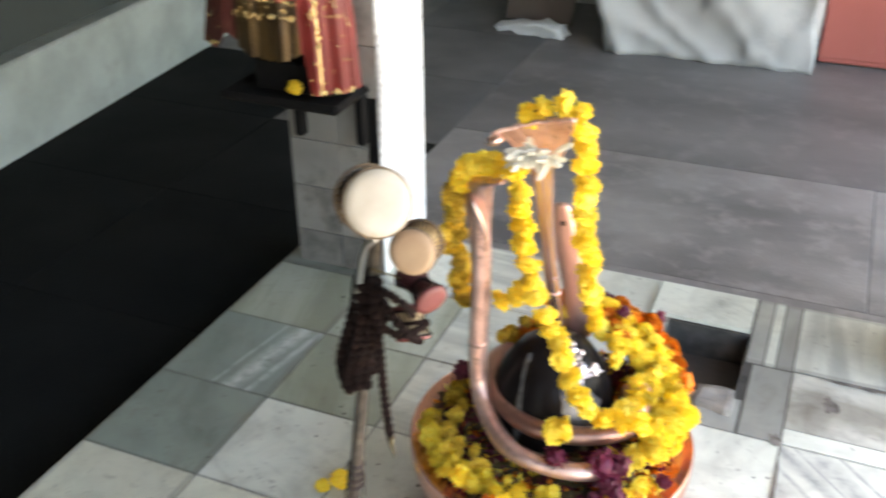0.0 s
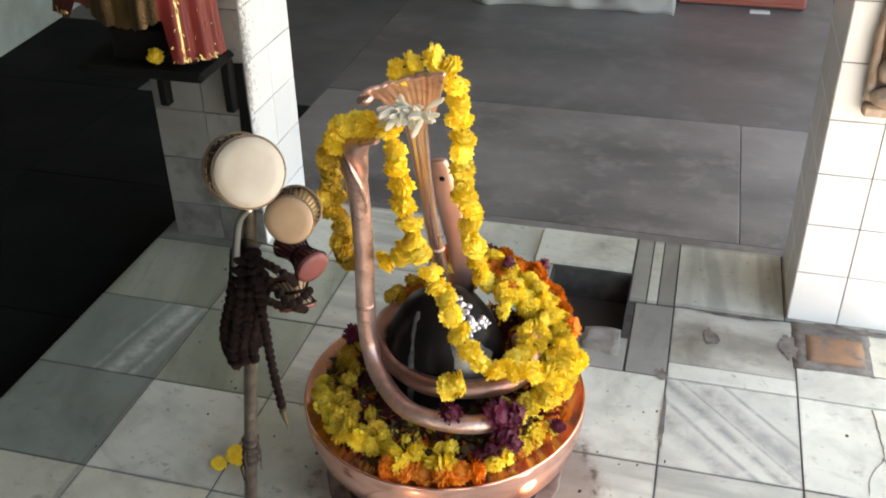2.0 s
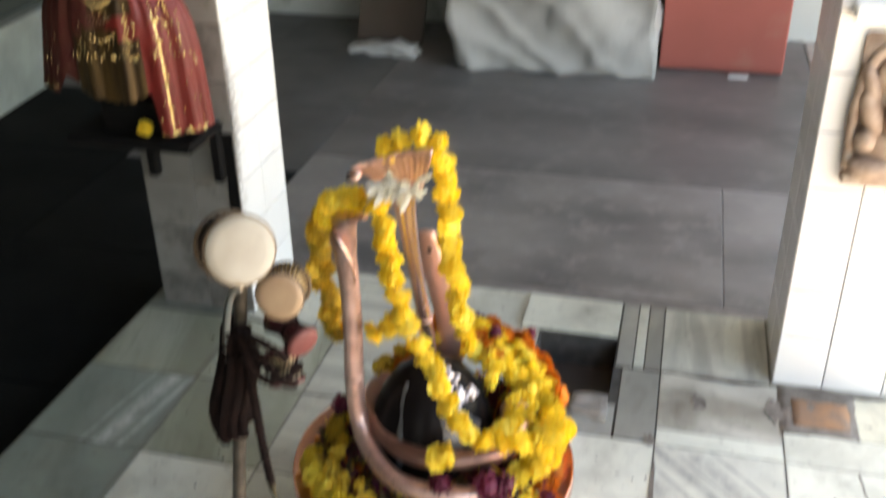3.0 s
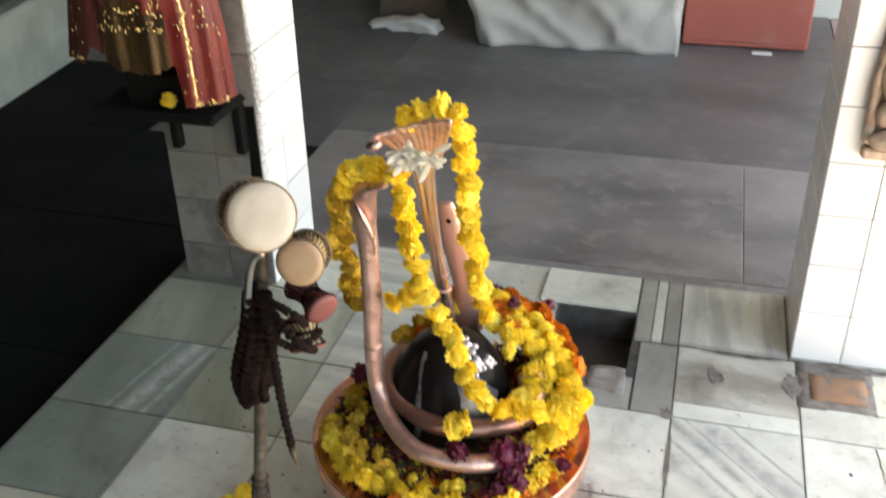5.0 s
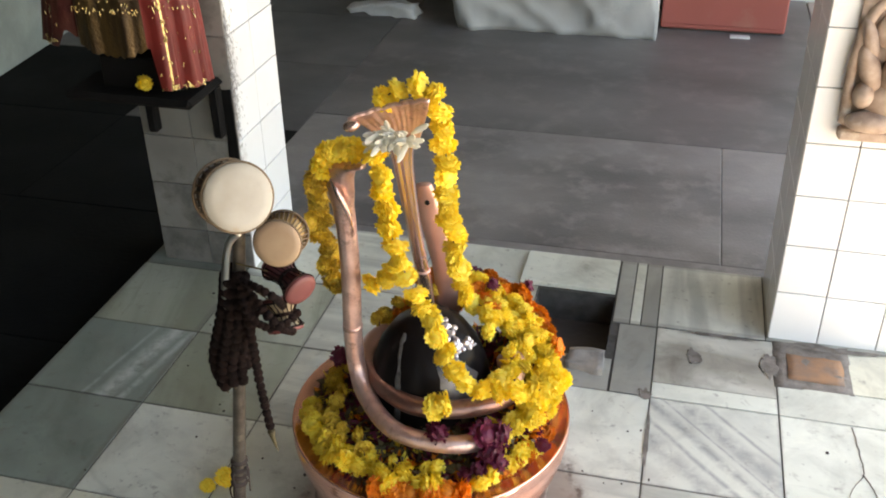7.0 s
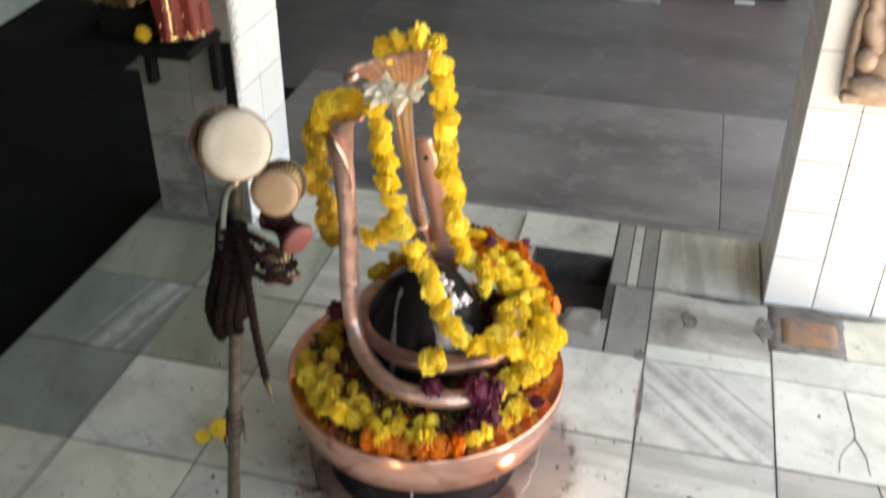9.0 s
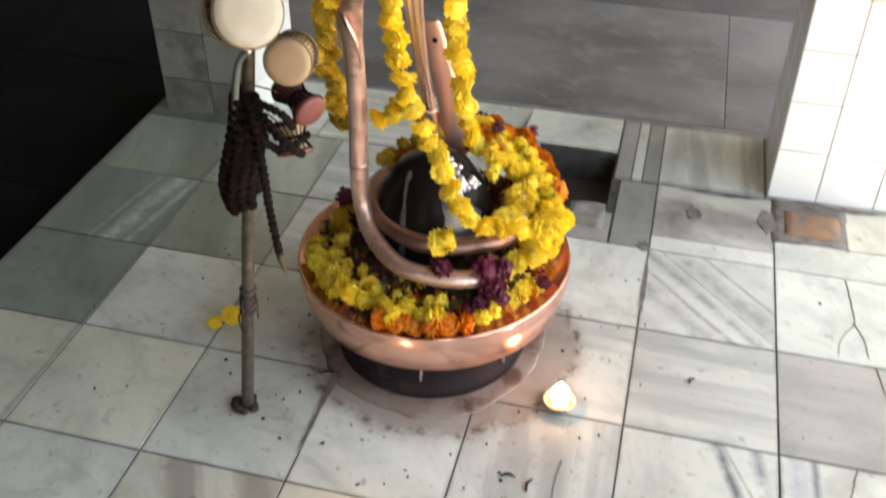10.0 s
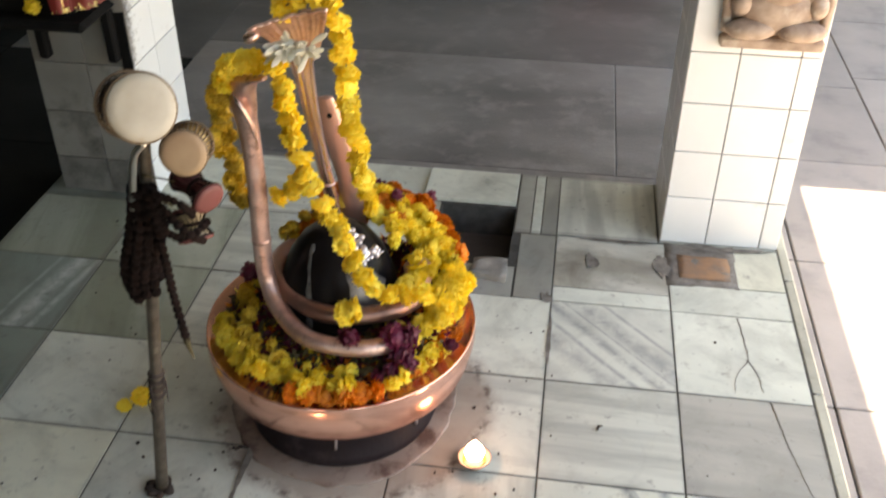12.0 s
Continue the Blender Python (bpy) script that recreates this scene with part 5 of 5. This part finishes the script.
idol = tagged(link("clothed_idol", robe, [RED_CLOTH, GOLD_CLOTH, GOLD, MAROON], smooth=True, place=pose(-1.422, 0.852, 0.634, 0, 0, 2)), "seated idol dressed in red satin and gold brocade", "statue")
ob = tagged(new("offering_flower", YELLOWS[0]), "single yellow marigold lying on the black shelf", "flower")
ob.matrix_basis = Matrix.LocRotScale(Vector((-1.358, 0.785, 0.643)), Euler((0.4, 0.2, 0.3)), Vector((0.044, 0.044, 0.056)))

# ---- the carved relief on the bright pillar ----
niche = thing("relief_shelf", pose(0, 0, 0), "white tiled ledges framing the carved relief", "shelf")
part("top_ledge", box(0.315, 0.88, 0.985, 0.615, 0.9295, 1.02, 0.005), WALL_TILE, niche)
part("bottom_ledge", box(0.352, 0.893, 0.600, 0.600, 0.9295, 0.628, 0.006), CLAY, niche)
bm = box(0.352, 0.912, 0.628, 0.597, 0.929, 0.955, 0.01)
blob(bm, (0.475, 0.905, 0.70), (0.088, 0.04, 0.062), 20)
blob(bm, (0.475, 0.9, 0.765), (0.062, 0.045, 0.062), 20)
blob(bm, (0.475, 0.893, 0.855), (0.046, 0.04, 0.05), 20)
for s in (-1, 1):
    blob(bm, (0.475 + s * 0.058, 0.905, 0.862), (0.03, 0.014, 0.04), 14)
    blob(bm, (0.475 + s * 0.085, 0.9, 0.775), (0.024, 0.026, 0.06), 14, turn=(0, s * 22, 0))
    blob(bm, (0.475 + s * 0.088, 0.893, 0.715), (0.024, 0.028, 0.03), 12)
    blob(bm, (0.475 + s * 0.06, 0.885, 0.655), (0.06, 0.032, 0.026), 14)
    blob(bm, (0.475 + s * 0.095, 0.9, 0.84), (0.017, 0.018, 0.05), 12, turn=(0, s * 20, 0))
tube(spline([(0.475, 0.865, 0.85), (0.475, 0.85, 0.805), (0.487, 0.845, 0.77), (0.505, 0.85, 0.755)], 16), lambda f: 0.018 - 0.008 * f, sides=10, bm=bm)
blob(bm, (0.475, 0.9, 0.915), (0.036, 0.03, 0.035), 14)
tube(spline([(0.36, 0.91, 0.64), (0.357, 0.908, 0.80), (0.385, 0.908, 0.91), (0.475, 0.908, 0.955), (0.565, 0.908, 0.91), (0.592, 0.908, 0.80), (0.59, 0.91, 0.64)], 40), lambda f: 0.012, sides=8, bm=bm)
tagged(link("carved_relief", bm, CLAY, smooth=True), "seated deity relief in weathered terracotta on white tiles", "statue")

# ---- things along the back ----
bm = box(-1.25, 3.66, OUT, -0.16, 4.3, 0.85)
bmesh.ops.subdivide_edges(bm, edges=bm.edges[:], cuts=34, use_grid_fill=True)
for v in bm.verts:
    low = max(0.0, 1 - (v.co.z - OUT) / 0.95)
    n1 = noise.noise(Vector((v.co.x * 3 + v.co.z * 2.2, v.co.y * 3, v.co.z * 1.3)))
    n2 = noise.noise(Vector((v.co.x * 8 - v.co.z * 4, v.co.y * 6, v.co.z * 3)))
    fold = (1 - abs(noise.noise(Vector((v.co.x * 2.6 + v.co.z * 3.2, 7.0, v.co.z * 1.1 - v.co.x * 0.8))))) ** 3
    v.co.y += (0.05 * n1 + 0.02 * n2 - 0.05 * fold) * (1 if v.co.y < 4 else -1)
    v.co.x += 0.04 * n2 * low + 0.05 * (1 if v.co.x < -0.7 else -1) * (1 - low) * 0.5
    corner = max(0.0, 1 - math.hypot(v.co.x + 1.25, v.co.z - OUT) / 0.22)
    v.co.x += 0.06 * corner
    v.co.z += 0.02 * n2 if v.co.z > OUT + 0.03 else 0.0
tagged(link("covered_trunk", bm, TARP, smooth=True), "bulky trunk draped in a creased grey dust sheet", "cover")
cab = thing("red_cabinet", pose(0.172, 4.0, OUT), "plain faded red painted metal cabinet on the floor", "cabinet")
part("body", box(-0.315, -0.18, 0.012, 0.315, 0.3, 1.0, 0.008), RED_PANEL, cab)
door = part("door", box(-0.31, -0.188, 0.04, 0.31, -0.181, 0.97, 0.003), RED_PANEL, cab)
part("handle", box(0.25, -0.205, 0.55, 0.262, -0.187, 0.66, 0.003), STEEL, door, "small steel handle")
part("plinth", box(-0.30, -0.16, 0.0, 0.30, 0.28, 0.012), GROUT, cab)
tagged(link("paper_scrap", box(0.215, 3.74, OUT + 0.002, 0.315, 3.78, OUT + 0.012, 0.003), PAPER), "white paper scrap on the floor by the cabinet", "paper")
bm = box(-0.195, -0.012, 0, 0.195, 0.012, 1.1, 0.003)
board = tagged(link("leaning_board", bm, BOARD), "dark brown board leaning against the back wall", "board")
board.matrix_basis = pose(-1.69, 4.0, OUT, -16, 4, 3)
bm = box(-0.2, -0.06, 0, 0.2, 0.06, 0.07)
bmesh.ops.subdivide_edges(bm, edges=bm.edges[:], cuts=7, use_grid_fill=True)
for v in bm.verts:
    v.co += noise.noise_vector(v.co * 14) * 0.03
    v.co.z = max(0.0, v.co.z * (0.6 + 0.4 * math.sin(6 * v.co.x + 1)))
tagged(link("crumpled_cloth", bm, PAPER, smooth=True, place=pose(-1.66, 3.80, OUT + 0.001, 0, 0, -8)), "crumpled white cloth dropped on the floor", "cloth")

# ---- oil lamps ----
def oil_lamp(x, y, label):
    d = thing("oil_lamp", pose(x, y, 0.0), label, "oil lamp", "lit oil lamps on the floor")
    dish = part("dish", lathe([(0.0, 0.0), (0.018, 0.0), (0.027, 0.008), (0.036, 0.021), (0.0335, 0.022), (0.023, 0.011), (0.0, 0.008)], 28), LAMP_CLAY, d, "small clay dish", True)
    part("oil", lathe([(0.0, 0.0155), (0.024, 0.0155)], 24), OIL, dish)
    part("wick", tube(spline([(0, 0, 0.014), (0.004, -0.006, 0.02), (0.006, -0.012, 0.027)], 6), lambda f: 0.002, sides=6), ROPE, d)
    part("flame", lathe([(0.0, 0.017), (0.010, 0.019), (0.0185, 0.026), (0.021, 0.034), (0.0185, 0.043), (0.012, 0.053), (0.006, 0.062), (0.0, 0.07)], 20), FLAME, d, "bright warm flame", True)
    return d


oil_lamp(-0.133, 0.02, "lit clay oil lamp on the marble beside the bowl")
oil_lamp(-0.470, -0.424, "lit clay oil lamp on the marble in front of the bowl")

# ---- scraps on the floor ----
ob = tagged(new("fallen_flower", YELLOWS[1]), "fallen yellow marigold on the marble floor", "flower", "fallen flowers")
ob.matrix_basis = Matrix.LocRotScale(Vector((-0.895, 0.095, 0.017)), Euler((0.2, 0.1, 0)), Vector((0.05, 0.05, 0.042)))
ob = tagged(new("fallen_flower", YELLOWS[2]), "fallen yellow marigold on the marble floor", "flower", "fallen flowers")
ob.matrix_basis = Matrix.LocRotScale(Vector((-0.925, 0.065, 0.014)), Euler((0.2, 0.5, 0)), Vector((0.036, 0.036, 0.032)))
bm = bmesh.new()
for k in range(110):
    if k < 70:
        a, r = rng.uniform(0, 6.28), rng.uniform(0.27, 0.52)
        p = (CX + r * math.cos(a), CY + r * math.sin(a))
    else:
        p = (rng.uniform(-1.4, 0.55), rng.uniform(-0.9, 0.85))
    s = rng.uniform(0.0018, 0.0055)
    made = bmesh.ops.create_icosphere(bm, subdivisions=1, radius=1.0, matrix=pose(p[0], p[1], 0.0015, 0, 0, rng.uniform(0, 360)) @ Matrix.Diagonal((s, s * rng.uniform(0.4, 1), 0.0018, 1)))
    for v in made["verts"]:
        v.co += noise.noise_vector(v.co * 200) * 0.001
tagged(link("petal_litter", bm, [CRUMB]), "scattered dark petal crumbs and soot on the marble", "litter", kind="stuff")
for x, y, turn, h in ((-0.63, -0.015, 20, 0.03), (0.13, 0.16, 60, 0.02), (-0.155, -0.2, 80, 0.035), (-0.20, -0.19, 10, 0.03), (-0.155, -0.28, 70, 0.025)):
    bm = tube(spline([(-h / 2, 0, 0.003), (0, 0.006, 0.004), (h / 2, 0, 0.003)], 8), lambda f: 0.0032 * math.sin(math.pi * (0.1 + 0.8 * f)), sides=6)
    tagged(link("petal_scrap", bm, CRUMB, smooth=True, place=pose(x, y, 0.0005, 0, 0, turn)), "dried dark petal curl lying on the marble", "petal", "petal scraps")
